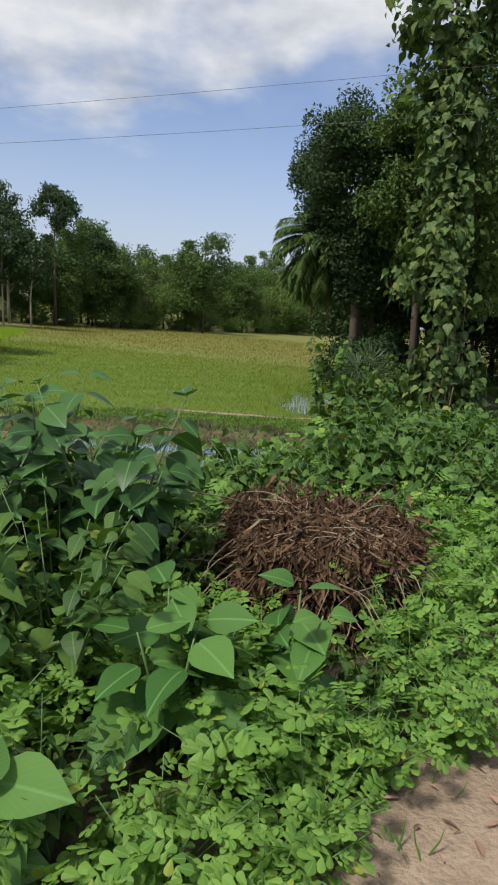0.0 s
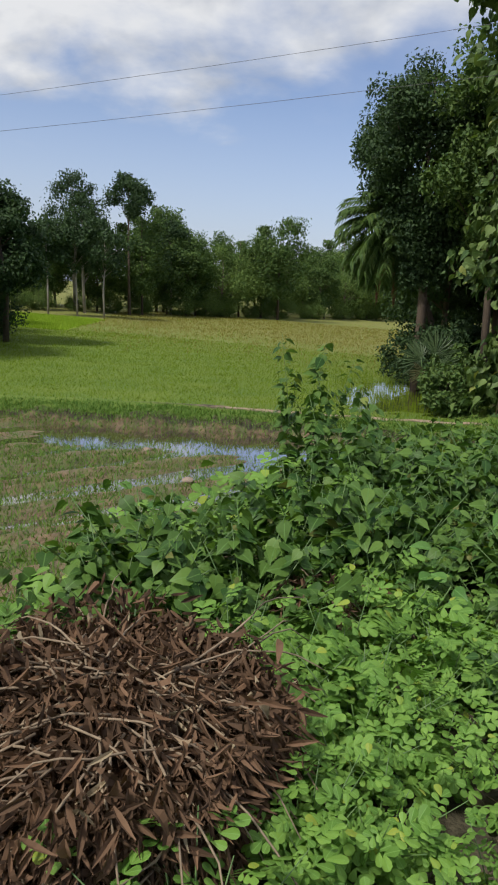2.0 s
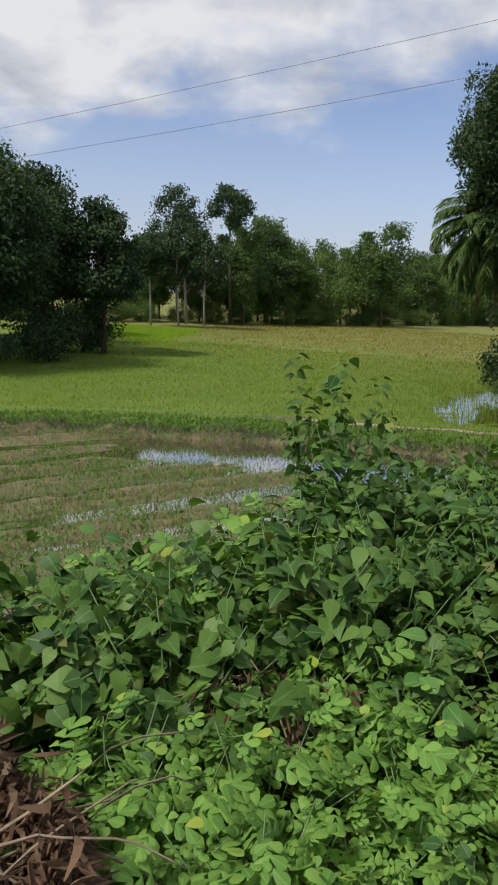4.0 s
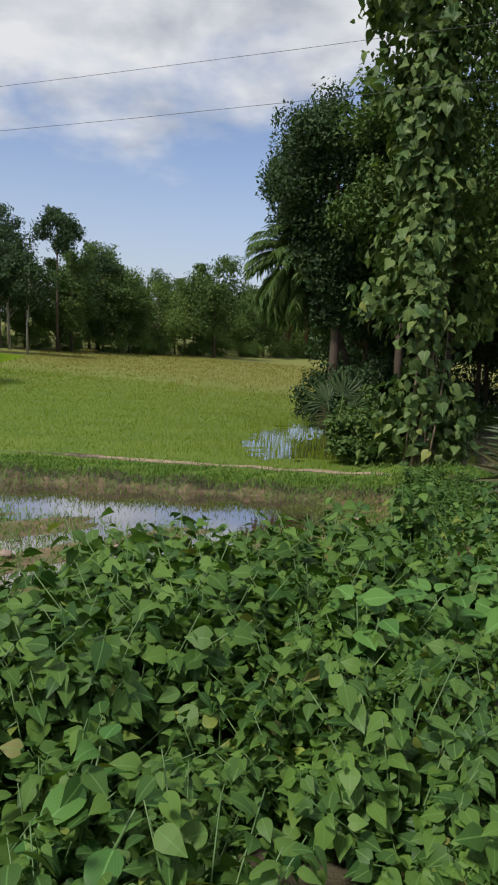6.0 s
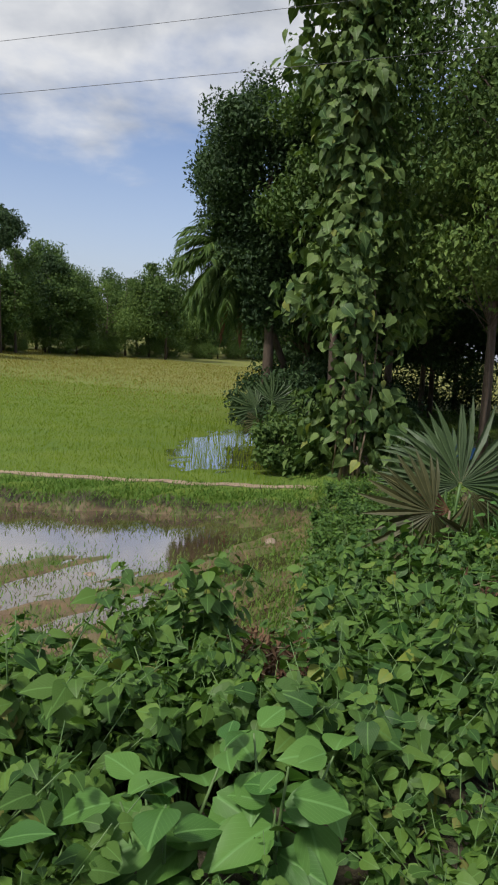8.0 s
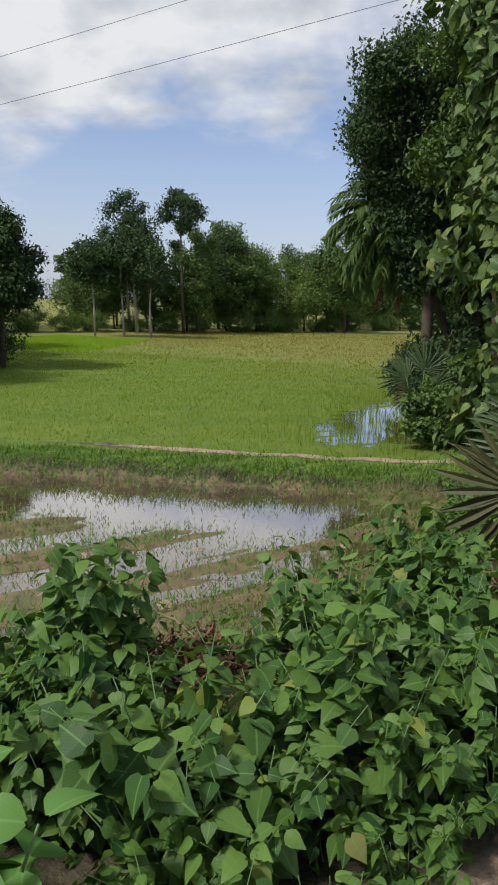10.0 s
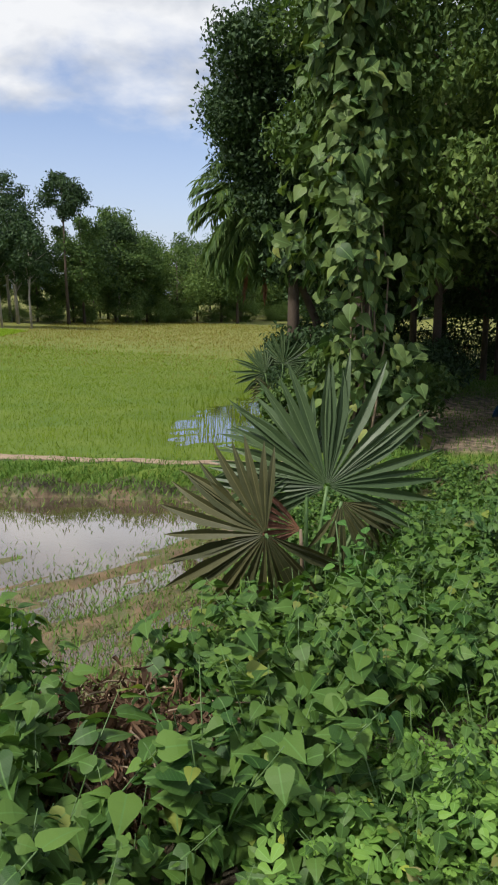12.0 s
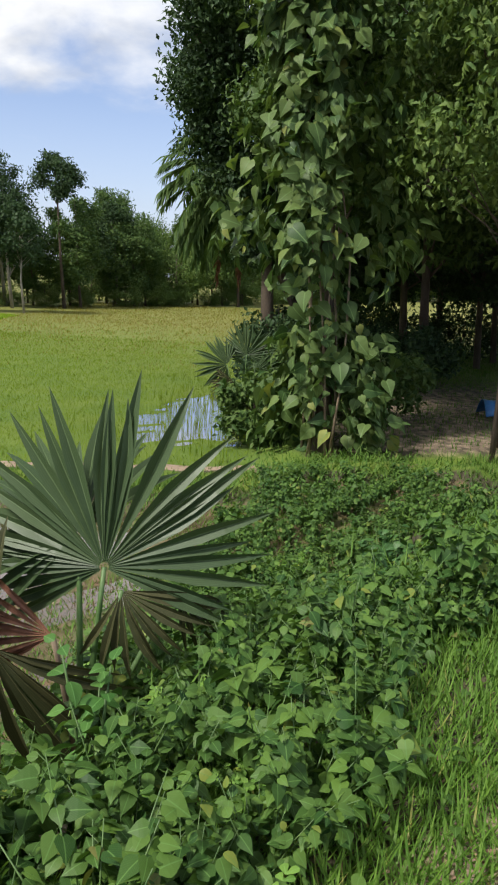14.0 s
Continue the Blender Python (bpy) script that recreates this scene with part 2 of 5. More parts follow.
def ground_material():
    m, nt, N, L, b = material("ground_soil")
    at = N.new("ShaderNodeAttribute")
    at.attribute_name = "zone"
    sp = N.new("ShaderNodeSeparateColor")
    L.new(at.outputs["Color"], sp.inputs[0])
    big, mid, fine = noise_of(nt, 0.5, 6), noise_of(nt, 4.0, 6, 0.6), noise_of(nt, 45.0, 5, 0.6)
    humus = mixrgb(nt, remap(nt, mid, 0.3, 0.7), (0.035, 0.03, 0.018), (0.09, 0.075, 0.04))
    dirt = mixrgb(nt, remap(nt, mid, 0.3, 0.72), (0.25, 0.175, 0.12), (0.40, 0.30, 0.215))
    dirt = mixrgb(nt, remap(nt, fine, 0.4, 0.75, 0, 0.5), dirt, (0.16, 0.11, 0.075))
    mud = mixrgb(nt, remap(nt, mid, 0.32, 0.68), (0.09, 0.06, 0.032), (0.22, 0.145, 0.08))
    mud = mixrgb(nt, remap(nt, noise_of(nt, 1.6, 8, 0.65), 0.42, 0.62, 0, 0.7), mud, (0.09, 0.12, 0.035))
    sward = mixrgb(nt, remap(nt, big, 0.35, 0.65), (0.085, 0.15, 0.012), (0.125, 0.18, 0.017))
    # the far part of the rice ripens to straw
    tco = N.new("ShaderNodeTexCoord")
    spo = N.new("ShaderNodeSeparateXYZ")
    L.new(tco.outputs["Object"], spo.inputs[0])
    far = N.new("ShaderNodeMath")
    far.operation = "MULTIPLY_ADD"
    far.inputs[1].default_value = 0.25
    L.new(spo.outputs["X"], far.inputs[0])
    L.new(spo.outputs["Y"], far.inputs[2])
    wob = N.new("ShaderNodeMath")
    wob.operation = "MULTIPLY_ADD"
    wob.inputs[1].default_value = 14.0
    L.new(noise_of(nt, 0.12, 5), wob.inputs[0])
    L.new(far.outputs[0], wob.inputs[2])
    sward = mixrgb(nt, remap(nt, wob.outputs[0], 40, 68, 0, 0.8), sward, (0.165, 0.155, 0.028))
    sward = mixrgb(nt, remap(nt, fine, 0.4, 0.8, 0, 0.5), sward, (0.07, 0.10, 0.012))
    # a soft, broken border between the kinds of ground
    def broken(ch, amount=0.5):
        a = N.new("ShaderNodeMath")
        a.operation = "MULTIPLY_ADD"
        a.inputs[1].default_value = amount
        L.new(mid, a.inputs[0])
        L.new(sp.outputs[ch], a.inputs[2])
        return remap(nt, a.outputs[0], 0.5 + amount * 0.35, 0.62 + amount * 0.5)
    col = mixrgb(nt, broken("Blue"), humus, sward)
    col = mixrgb(nt, broken("Green"), col, mud)
    col = mixrgb(nt, broken("Red", 0.6), col, dirt)
    L.new(col, b.inputs["Base Color"])
    wet = N.new("ShaderNodeMath")
    wet.operation = "MULTIPLY_ADD"
    wet.inputs[1].default_value, wet.inputs[2].default_value = -0.45, 0.92
    L.new(sp.outputs["Green"], wet.inputs[0])
    L.new(wet.outputs[0], b.inputs["Roughness"])
    bp = N.new("ShaderNodeBump")
    bp.inputs["Strength"].default_value, bp.inputs["Distance"].default_value = 0.9, 0.02
    ad = N.new("ShaderNodeMath")
    L.new(mid, ad.inputs[0])
    L.new(fine, ad.inputs[1])
    L.new(ad.outputs[0], bp.inputs["Height"])
    L.new(bp.outputs[0], b.inputs["Normal"])
    return m


def water_material():
    m, nt, N, L, b = material("muddy_water")
    col = mixrgb(nt, remap(nt, noise_of(nt, 0.6), 0.35, 0.65), (0.075, 0.05, 0.032), (0.12, 0.08, 0.05))
    L.new(col, b.inputs["Base Color"])
    b.inputs["Roughness"].default_value, b.inputs["IOR"].default_value = 0.05, 1.33
    bp = N.new("ShaderNodeBump")
    bp.inputs["Strength"].default_value, bp.inputs["Distance"].default_value = 0.06, 0.01
    L.new(noise_of(nt, 9.0, 3), bp.inputs["Height"])
    L.new(bp.outputs[0], b.inputs["Normal"])
    # a still film of water: nearly a mirror at a low angle
    gl, lw, ms = N.new("ShaderNodeBsdfGlossy"), N.new("ShaderNodeLayerWeight"), N.new("ShaderNodeMixShader")
    gl.inputs["Color"].default_value, gl.inputs["Roughness"].default_value = (0.96, 0.96, 0.96, 1), 0.03
    L.new(bp.outputs[0], gl.inputs["Normal"])
    L.new(remap(nt, lw.outputs["Facing"], 0.55, 0.9, 0.1, 0.88), ms.inputs[0])
    L.new(b.outputs[0], ms.inputs[1])
    L.new(gl.outputs[0], ms.inputs[2])
    L.new(ms.outputs[0], N["Material Output"].inputs["Surface"])
    return m


M_GROUND, M_WATER = ground_material(), water_material()
rng = np.random.default_rng(7)


# ---- mesh helpers ----
def raw_mesh(name, verts, faces, mat, uvs=None, smooth=False):
    me = bpy.data.meshes.new(name)
    me.from_pydata(np.asarray(verts).tolist(), [], faces if isinstance(faces, list) else faces.tolist())
    if uvs is not None:
        lay = me.uv_layers.new(name="UVMap")
        idx = np.zeros(len(me.loops), dtype=np.int32)
        me.loops.foreach_get("vertex_index", idx)
        lay.data.foreach_set("uv", np.asarray(uvs, dtype=np.float32)[idx].ravel())
    if smooth:
        me.polygons.foreach_set("use_smooth", np.ones(len(me.polygons), dtype=bool))
    if mat:
        me.materials.append(mat)
    me.update()
    return me


def part(name, me, parent=None, label="", m=None):
    ob = new(name, me)
    if parent is not None:
        ob.parent = parent
    if m is not None:
        ob.matrix_basis = m
    if label:
        ob["label"] = label
    return ob


def thing(name, label, category, at=(0, 0, 0), group="", kind="", turn=0, scale=1.0):
    ob = new(name)
    ob.empty_display_size = 0.1
    ob.matrix_basis = Matrix.LocRotScale(at, Euler((0, 0, turn)), (scale,) * 3)
    return tagged(ob, label, category, group, kind)


def blade(rows, length, cup=0.15, droop=0.2, notch=0.0):
    """A leaf along +y, face up. rows: (share of the length, half width). Returns vertices, faces, uv."""
    v, f, uv = [], [], []
    wmax = max(w for _, w in rows)
    for share, w in rows:
        y, z = share * length, -droop * length * share * share
        for side in (-1, 0, 1):
            back = notch * length if (share == 0 and side) else 0
            v.append((side * w, y - back, z + (cup * w if side else 0)))
            uv.append((side * w / wmax, share))
    for i in range(len(rows) - 1):
        a = 3 * i
        f += [(a, a + 1, a + 4, a + 3), (a + 1, a + 2, a + 5, a + 4)]
    return np.array(v), f, np.array(uv)


OVATE = [(0, 0.07), (0.1, 0.25), (0.28, 0.37), (0.5, 0.33), (0.75, 0.17), (1, 0.0)]
HEART = [(0, 0.17), (0.06, 0.37), (0.22, 0.46), (0.45, 0.38), (0.72, 0.19), (1, 0.0)]
LANCE = [(0, 0.04), (0.3, 0.15), (0.6, 0.13), (1, 0.0)]
OBOVATE = [(0, 0.05), (0.35, 0.22), (0.65, 0.34), (0.88, 0.29), (1, 0.08)]


def leaf_shape(rows, length, cup=0.15, droop=0.2, notch=0.0):
    return blade([(a, w * length) for a, w in rows], length, cup, droop, notch)


def joined(*shapes):
    v, f, u, n = [], [], [], 0
    for sv, sf, su in shapes:
        v.append(sv)
        u.append(su)
        f += [tuple(i + n for i in q) for q in sf]
        n += len(sv)
    return np.vstack(v), f, np.vstack(u)


def moved(shape, m):
    v, f, u = shape
    a = np.array(m)
    return v @ a[:3, :3].T + a[:3, 3], f, u


def compound(length=0.066, leaflet=0.038):
    """Three pairs of rounded leaflets on a short rachis."""
    bits = []
    for k, (y, s) in enumerate(((0.3, 0.8), (0.62, 1.0), (0.95, 1.15))):
        for side in (-1, 1):
            bits.append(moved(leaf_shape(OBOVATE, leaflet * s, 0.1, 0.15), pose(0, y * length, 0, 6 * k - 8, 0, -side * (66 - 14 * k))))
    return joined(*bits)


def spread(name, shape, mats, mat, smooth=False):
    """One mesh of many copies of a shape, set at the 4x4 matrices mats."""
    v, f, u = shape
    a = np.asarray(mats)
    n, k = len(a), len(v)
    allv = (np.einsum("nij,kj->nki", a[:, :3, :3], v) + a[:, None, :3, 3]).reshape(-1, 3)
    off = np.arange(n) * k
    quads = np.array(f, dtype=np.int64)
    allf = (quads[None] + off[:, None, None]).reshape(-1, quads.shape[1])
    return raw_mesh(name, allv, allf, mat, np.tile(u, (n, 1)), smooth)


def frames(pos, direction, normal, scale):
    """4x4 matrices with y along direction, z near normal."""
    d = direction / np.linalg.norm(direction, axis=1, keepdims=True)
    x = np.cross(d, normal)
    x /= np.linalg.norm(x, axis=1, keepdims=True) + 1e-9
    z = np.cross(x, d)
    out_m = np.zeros((len(pos), 4, 4))
    s = np.asarray(scale)[:, None]
    out_m[:, :3, 0], out_m[:, :3, 1], out_m[:, :3, 2], out_m[:, :3, 3], out_m[:, 3, 3] = x * s, d * s, z * s, pos, 1
    return out_m


def rand_unit(n, r=rng):
    v = r.normal(size=(n, 3))
    return v / np.linalg.norm(v, axis=1, keepdims=True)


def tube(points, radii, sides=6):
    """A tapered tube along points: vertices and quads."""
    pts = [Vector(p) for p in points]
    v, f = [], []
    for i, p in enumerate(pts):
        d = (pts[min(i + 1, len(pts) - 1)] - pts[max(i - 1, 0)]).normalized()
        a = d.cross(Vector((0.31, 0.95, 0.05))).normalized()
        b = d.cross(a)
        for k in range(sides):
            w = 2 * math.pi * k / sides
            v.append(tuple(p + radii[i] * (math.cos(w) * a + math.sin(w) * b)))
    for i in range(len(pts) - 1):
        for k in range(sides):
            q = i * sides
            f.append((q + k, q + (k + 1) % sides, q + sides + (k + 1) % sides, q + sides + k))
    n = len(v)
    v += [tuple(pts[0]), tuple(pts[-1])]
    for k in range(sides):
        f.append((n, (k + 1) % sides, k, n))
        f.append((n + 1, n - sides + k, n - sides + (k + 1) % sides, n + 1))
    return v, [q if q[0] != q[3] else q[:3] for q in f]


def tubes(name, lines, mat, sides=5):
    v, f = [], []
    for pts, rad in lines:
        tv, tf = tube(pts, rad, sides)
        n = len(v)
        v += tv
        f += [tuple(i + n for i in q) for q in tf]
    return raw_mesh(name, v, f, mat, None, True)


# ---- the lie of the land ----
ROAD0, ROAD_U = np.array((0.49, 1.70)), np.array((0.4745, 0.8803))
ROAD_N = np.array((-ROAD_U[1], ROAD_U[0]))
FIELD = -2.0
BUND = np.array(((-60, -2.0), (-20, 12.8), (-11.0, 17.35), (-8.5, 18.75), (-5.0, 20.05), (-1.0, 20.95), (2.5, 21.9), (6.5, 23.1), (12, 24.4), (60, 34)))


def along(x, y):
    r = np.stack((np.asarray(x, float) - ROAD0[0], np.asarray(y, float) - ROAD0[1]), -1)
    return r @ ROAD_U, r @ ROAD_N


def place(s, d):
    p = ROAD0 + s * ROAD_U + d * ROAD_N
    return float(p[0]), float(p[1])


def step(a, b, v):
    t = np.clip((v - a) / (b - a), 0, 1)
    return t * t * (3 - 2 * t)


def waves(x, y, k=1.0):
    return (np.sin(1.7 * k * x + 0.6 * k * y + 1.3) + np.sin(-0.9 * k * x + 2.1 * k * y + 0.4) + np.sin(2.6 * k * x - 1.9 * k * y + 2.2)) / 3


def bund_offset(x, y):
    """Distance past the bund's middle line (positive: further out)."""
    return (np.asarray(y, float) - np.interp(x, BUND[:, 0], BUND[:, 1])) * 0.94


def height(x, y):
    x, y = np.asarray(x, float), np.asarray(y, float)
    s, d = along(x, y)
    b = bund_offset(x, y)
    low = np.full(x.shape, FIELD) + 0.0
    near = (b < 0)
    # furrows and clods of the ploughed wet field
    across = 0.81 * x - 0.585 * y
    furrow = 0.06 * np.sin(across * 2 * math.pi / 1.32 + 1.1 * waves(x, y, 0.35)) + 0.03 * np.sin(across * 2 * math.pi / 0.44 + 1.3 * waves(x, y, 0.5)) + 0.03 * waves(x, y, 2.3) + 0.022 * waves(x, y, 5.1) + 0.012
    furrow = furrow + 0.06 * waves(x, y, 0.31)
    pond = step(-4.2, -3.0, b) * step(-0.7, -1.1, b) * step(-8.5, -6.0, x) * step(2.2, 1.3, x)
    low = low + np.where(near, furrow - 0.16 * pond, 0.05 + 0.02 * waves(x, y, 1.1)) + np.where(near, 0.35 * step(2.9, 4.4, x), 0)
    # sunk wet corner of the rice field
    corner = np.exp(-(((x - 0.8) / 1.9) ** 2 + ((y - 30.0) / 4.4) ** 2))
    low = low - np.where(b > 0.6, 0.15 * corner + 0.06 * corner * waves(x, y, 3.0), 0)
    # bund
    low = low + (0.30 + 0.03 * waves(x, y, 2.0)) * step(1.0, 0.62, np.abs(b))
    low = low + 0.05 * step(0.35, 0.15, np.abs(b - 0.5))
    # yard under the trees
    yard = step(2.4, 4.2, x - 0.04 * (y - 24)) * step(0.6, 2.0, b)
    low = low + yard * (0.42 + 0.05 * waves(x, y, 0.7))
    bank = np.interp(d + (1.0 * step(7.2, 8.8, s) + 0.35 * step(12.2, 15.5, s)) * step(0.2, 0.9, d), (-60, -4.2, -3.2, -0.3, 0.5, 2.0, 2.5, 4.1, 4.8), (-1.2, -0.15, 0.02, 0.0, 0.0, -0.12, -0.35, -1.95, -2.6))
    bank = bank + np.where(d < 0.3, 0.012 * waves(x, y, 2.4), 0.05 * waves(x, y, 1.4))
    return np.maximum(low, bank)


def hz(x, y):
    return float(height(np.array([x]), np.array([y]))[0])


def axis(fine_lo, fine_hi, step_, far):
    core = np.arange(fine_lo, fine_hi + 1e-6, step_)
    grow = [step_]
    while sum(grow) < far:
        grow.append(min(grow[-1] * 1.22, 260))
    up = fine_hi + np.cumsum(grow)
    dn = fine_lo - np.cumsum(grow)
    return np.concatenate((dn[::-1], core, up))


gx, gy = axis(-12, 10, 0.11, 1500), axis(0, 36, 0.125, 1500)
X, Y = np.meshgrid(gx, gy)
Z = height(X, Y)
nx, ny = len(gx), len(gy)
gi = np.arange(nx * ny).reshape(ny, nx)
gf = np.stack((gi[:-1, :-1], gi[:-1, 1:], gi[1:, 1:], gi[1:, :-1]), -1).reshape(-1, 4)
gme = raw_mesh("ground", np.stack((X, Y, Z), -1).reshape(-1, 3), gf, M_GROUND, None, True)
S_, D_ = along(X, Y)
B_ = bund_offset(X, Y)
road = step(0.25, -0.15, D_) * step(-3.4, -3.0, D_)
pathway = step(0.27, 0.14, np.abs(B_ - 0.5)) * step(-8, 0, X) * step(2.0, 3.0, D_)
yardz = step(2.8, 4.4, X - 0.04 * (Y - 24)) * step(0.8, 2.0, B_)
mudz = step(-0.7, -0.95, B_) * step(3.6, 4.0, D_)
bared = np.clip(road + pathway + 0.5 * yardz * step(44, 32, Y), 0, 1)
ricez = step(0.5, 0.8, B_) * (1 - yardz) + 0.8 * yardz + step(-0.85, -0.6, B_) * step(0.9, 0.6, B_) * 0.7
zone = gme.color_attributes.new("zone", "FLOAT_COLOR", "POINT")
zone.data.foreach_set("color", np.stack((bared, mudz * (1 - bared), np.clip(ricez, 0, 1) * (1 - bared), np.ones_like(X)), -1).astype(np.float32).ravel())
tagged(new("ground", gme), "sandy track, weedy bank, wet ploughed plot and rice field", "ground", kind="structure")


def water_sheet(name, x0, x1, y0, y1, z, label):
    v = [(x0, y0, z), (x1, y0, z), (x1, y1, z), (x0, y1, z)]
    ob = new(name, raw_mesh(name, v, [(0, 1, 2, 3)], M_WATER))
    return tagged(ob, label, "water", kind="structure")


water_sheet("water", -14.0, 4.6, 6.0, 21.6, FIELD - 0.015, "shallow muddy standing water in the ploughed plot")
water_sheet("water", -2.8, 3.4, 23.2, 36.5, FIELD + 0.0, "shallow clear puddle among flooded rice stalks")


# ---- plants: shapes shared by many ----
def stem_lines(r, n, height_, lean, base=0.02):
    lines, tips = [], []
    for k in range(n):
        a = 2 * math.pi * (k + r.random()) / n
        reach, top = lean * r.uniform(0.3, 1.0), height_ * r.uniform(0.65, 1.0)
        pts = [(math.cos(a) * (0.02 + reach * q ** 1.5), math.sin(a) * (0.02 + reach * q ** 1.5), top * q - 0.03 * (q == 0)) for q in (0, 0.35, 0.7, 1.0)]
        lines.append((pts, [base * w for w in (1, 0.8, 0.6, 0.35)]))
        tips.append(pts)
    return lines, tips


def along_line(pts, q):
    q = q * (len(pts) - 1)
    i = min(int(q), len(pts) - 2)
    return np.array(pts[i]) * (1 - q + i) + np.array(pts[i + 1]) * (q - i)


def herb(name, label, category, seed, shape, mat, stems=9, tall=0.5, lean=0.25, per=14, size=(0.7, 1.2), pitch=0.0, stalk=M_GREENSTALK, group=""):
    """A bushy weed: thin stems and leaves along them, turned to the light."""
    r = np.random.default_rng(seed)
    root = thing(name, label, category, group=group)
    lines, tips = stem_lines(r, stems, tall, lean, 0.0042)
    pos, dirs, nor, sc = [], [], [], []
    for pts in tips:
        for k in range(per):
            q = 0.25 + 0.75 * (k + r.random()) / per
            p = along_line(pts, min(q, 1.0))
            a = r.uniform(0, 2 * math.pi)
            dv = np.array((math.cos(a), math.sin(a), r.uniform(-0.8, 0.4) + pitch))
            nv = np.array((0.45 * r.normal(), 0.45 * r.normal(), 1.0)) + 0.6 * np.array((p[0], p[1], 0)) / max(lean, 0.1)
            pos.append(p + 0.02 * dv)
            dirs.append(dv)
            nor.append(nv)
            sc.append(r.uniform(*size) * (1.15 - 0.45 * max(0, q - 0.6)))
    tagged(part("stem", tubes("stem", lines, stalk, 4), root), kind="stuff")
    tagged(part("foliage", spread("foliage", shape, frames(np.array(pos), np.array(dirs), np.array(nor), sc), mat), root), kind="stuff")
    return root


CASSIA = compound()
CREEP = leaf_shape(HEART, 0.05, 0.18, 0.25, 0.12)
WEED = leaf_shape(OVATE, 0.068, 0.18, 0.3)
LARGE = leaf_shape(HEART, 0.084, 0.16, 0.28, 0.06)
VINE = leaf_shape(HEART, 0.28, 0.2, 0.35, 0.12)
GRASS_BLADE = blade([(0, 0.005), (0.4, 0.006), (0.75, 0.004), (1, 0.0)], 0.3, 0.1, 0.55)

protos = {}
protos["cassia"] = [herb("sicklepod_plant", "bright green sicklepod weed with rounded paired leaflets", "weed", 20 + i, CASSIA, M_CASSIA, 13, 0.38, 0.26, 11, (0.6, 1.2), 0.1, group="sicklepod on the bank") for i in range(3)]
protos["creep"] = [herb("creeper_clump", "tangled green creeper with small heart-shaped leaves", "creeper", 30 + i, CREEP, M_CREEP, 16, 0.46, 0.34, 30, (0.35, 1.3), -0.15, group="creeper on the bank") for i in range(3)]
protos["weed"] = [herb("leafy_weed", "green weed with pointed oval leaves", "weed", 40 + i, WEED, M_WEED, 12, 0.52, 0.28, 24, (0.4, 1.2), 0.0, group="weeds on the bank") for i in range(3)]
protos["bush"] = [herb("bushy_weed", "bushy weed with large pointed green leaves", "weed", 60 + i, LARGE, M_WEED, 10, 0.55, 0.3, 19, (0.4, 1.2), -0.05, group="bushy weeds on the bank") for i in range(3)]
protos["tall"] = [herb("tall_weed", "tall leafy weed with a thin upright stem", "weed", 50 + i, WEED, M_DARKSHRUB, 5, 1.0, 0.26, 26, (0.7, 1.35), -0.1, group="tall weeds on the bank") for i in range(2)]


def planted(kind, s, d, scale=1.0, sink=0.02, label=""):
    x, y = place(s, d)
    pool = protos[kind]
    ob = copy_thing(pool[int(rng.integers(len(pool)))], Matrix.LocRotScale((x, y, hz(x, y) - sink), Euler((rng.normal() * 0.08, rng.normal() * 0.08, rng.uniform(0, 6.28))), (scale * rng.uniform(0.72, 1.22),) * 3))
    if label:
        ob["label"] = label
    return ob


def dry_heap_zone(x, y):
    return (x - 0.38) ** 2 / 0.52 ** 2 + (y - 3.52) ** 2 / 0.64 ** 2 < 1


def big_leaf_zone(x, y):
    return min((x + 0.75) ** 2 + (y - 3.1) ** 2, (x - 3.2) ** 2 * 1.2 + (y - 8.05) ** 2 * 1.2, 4 * (x + 0.05) ** 2 + 4 * (y - 2.1) ** 2) < 0.16


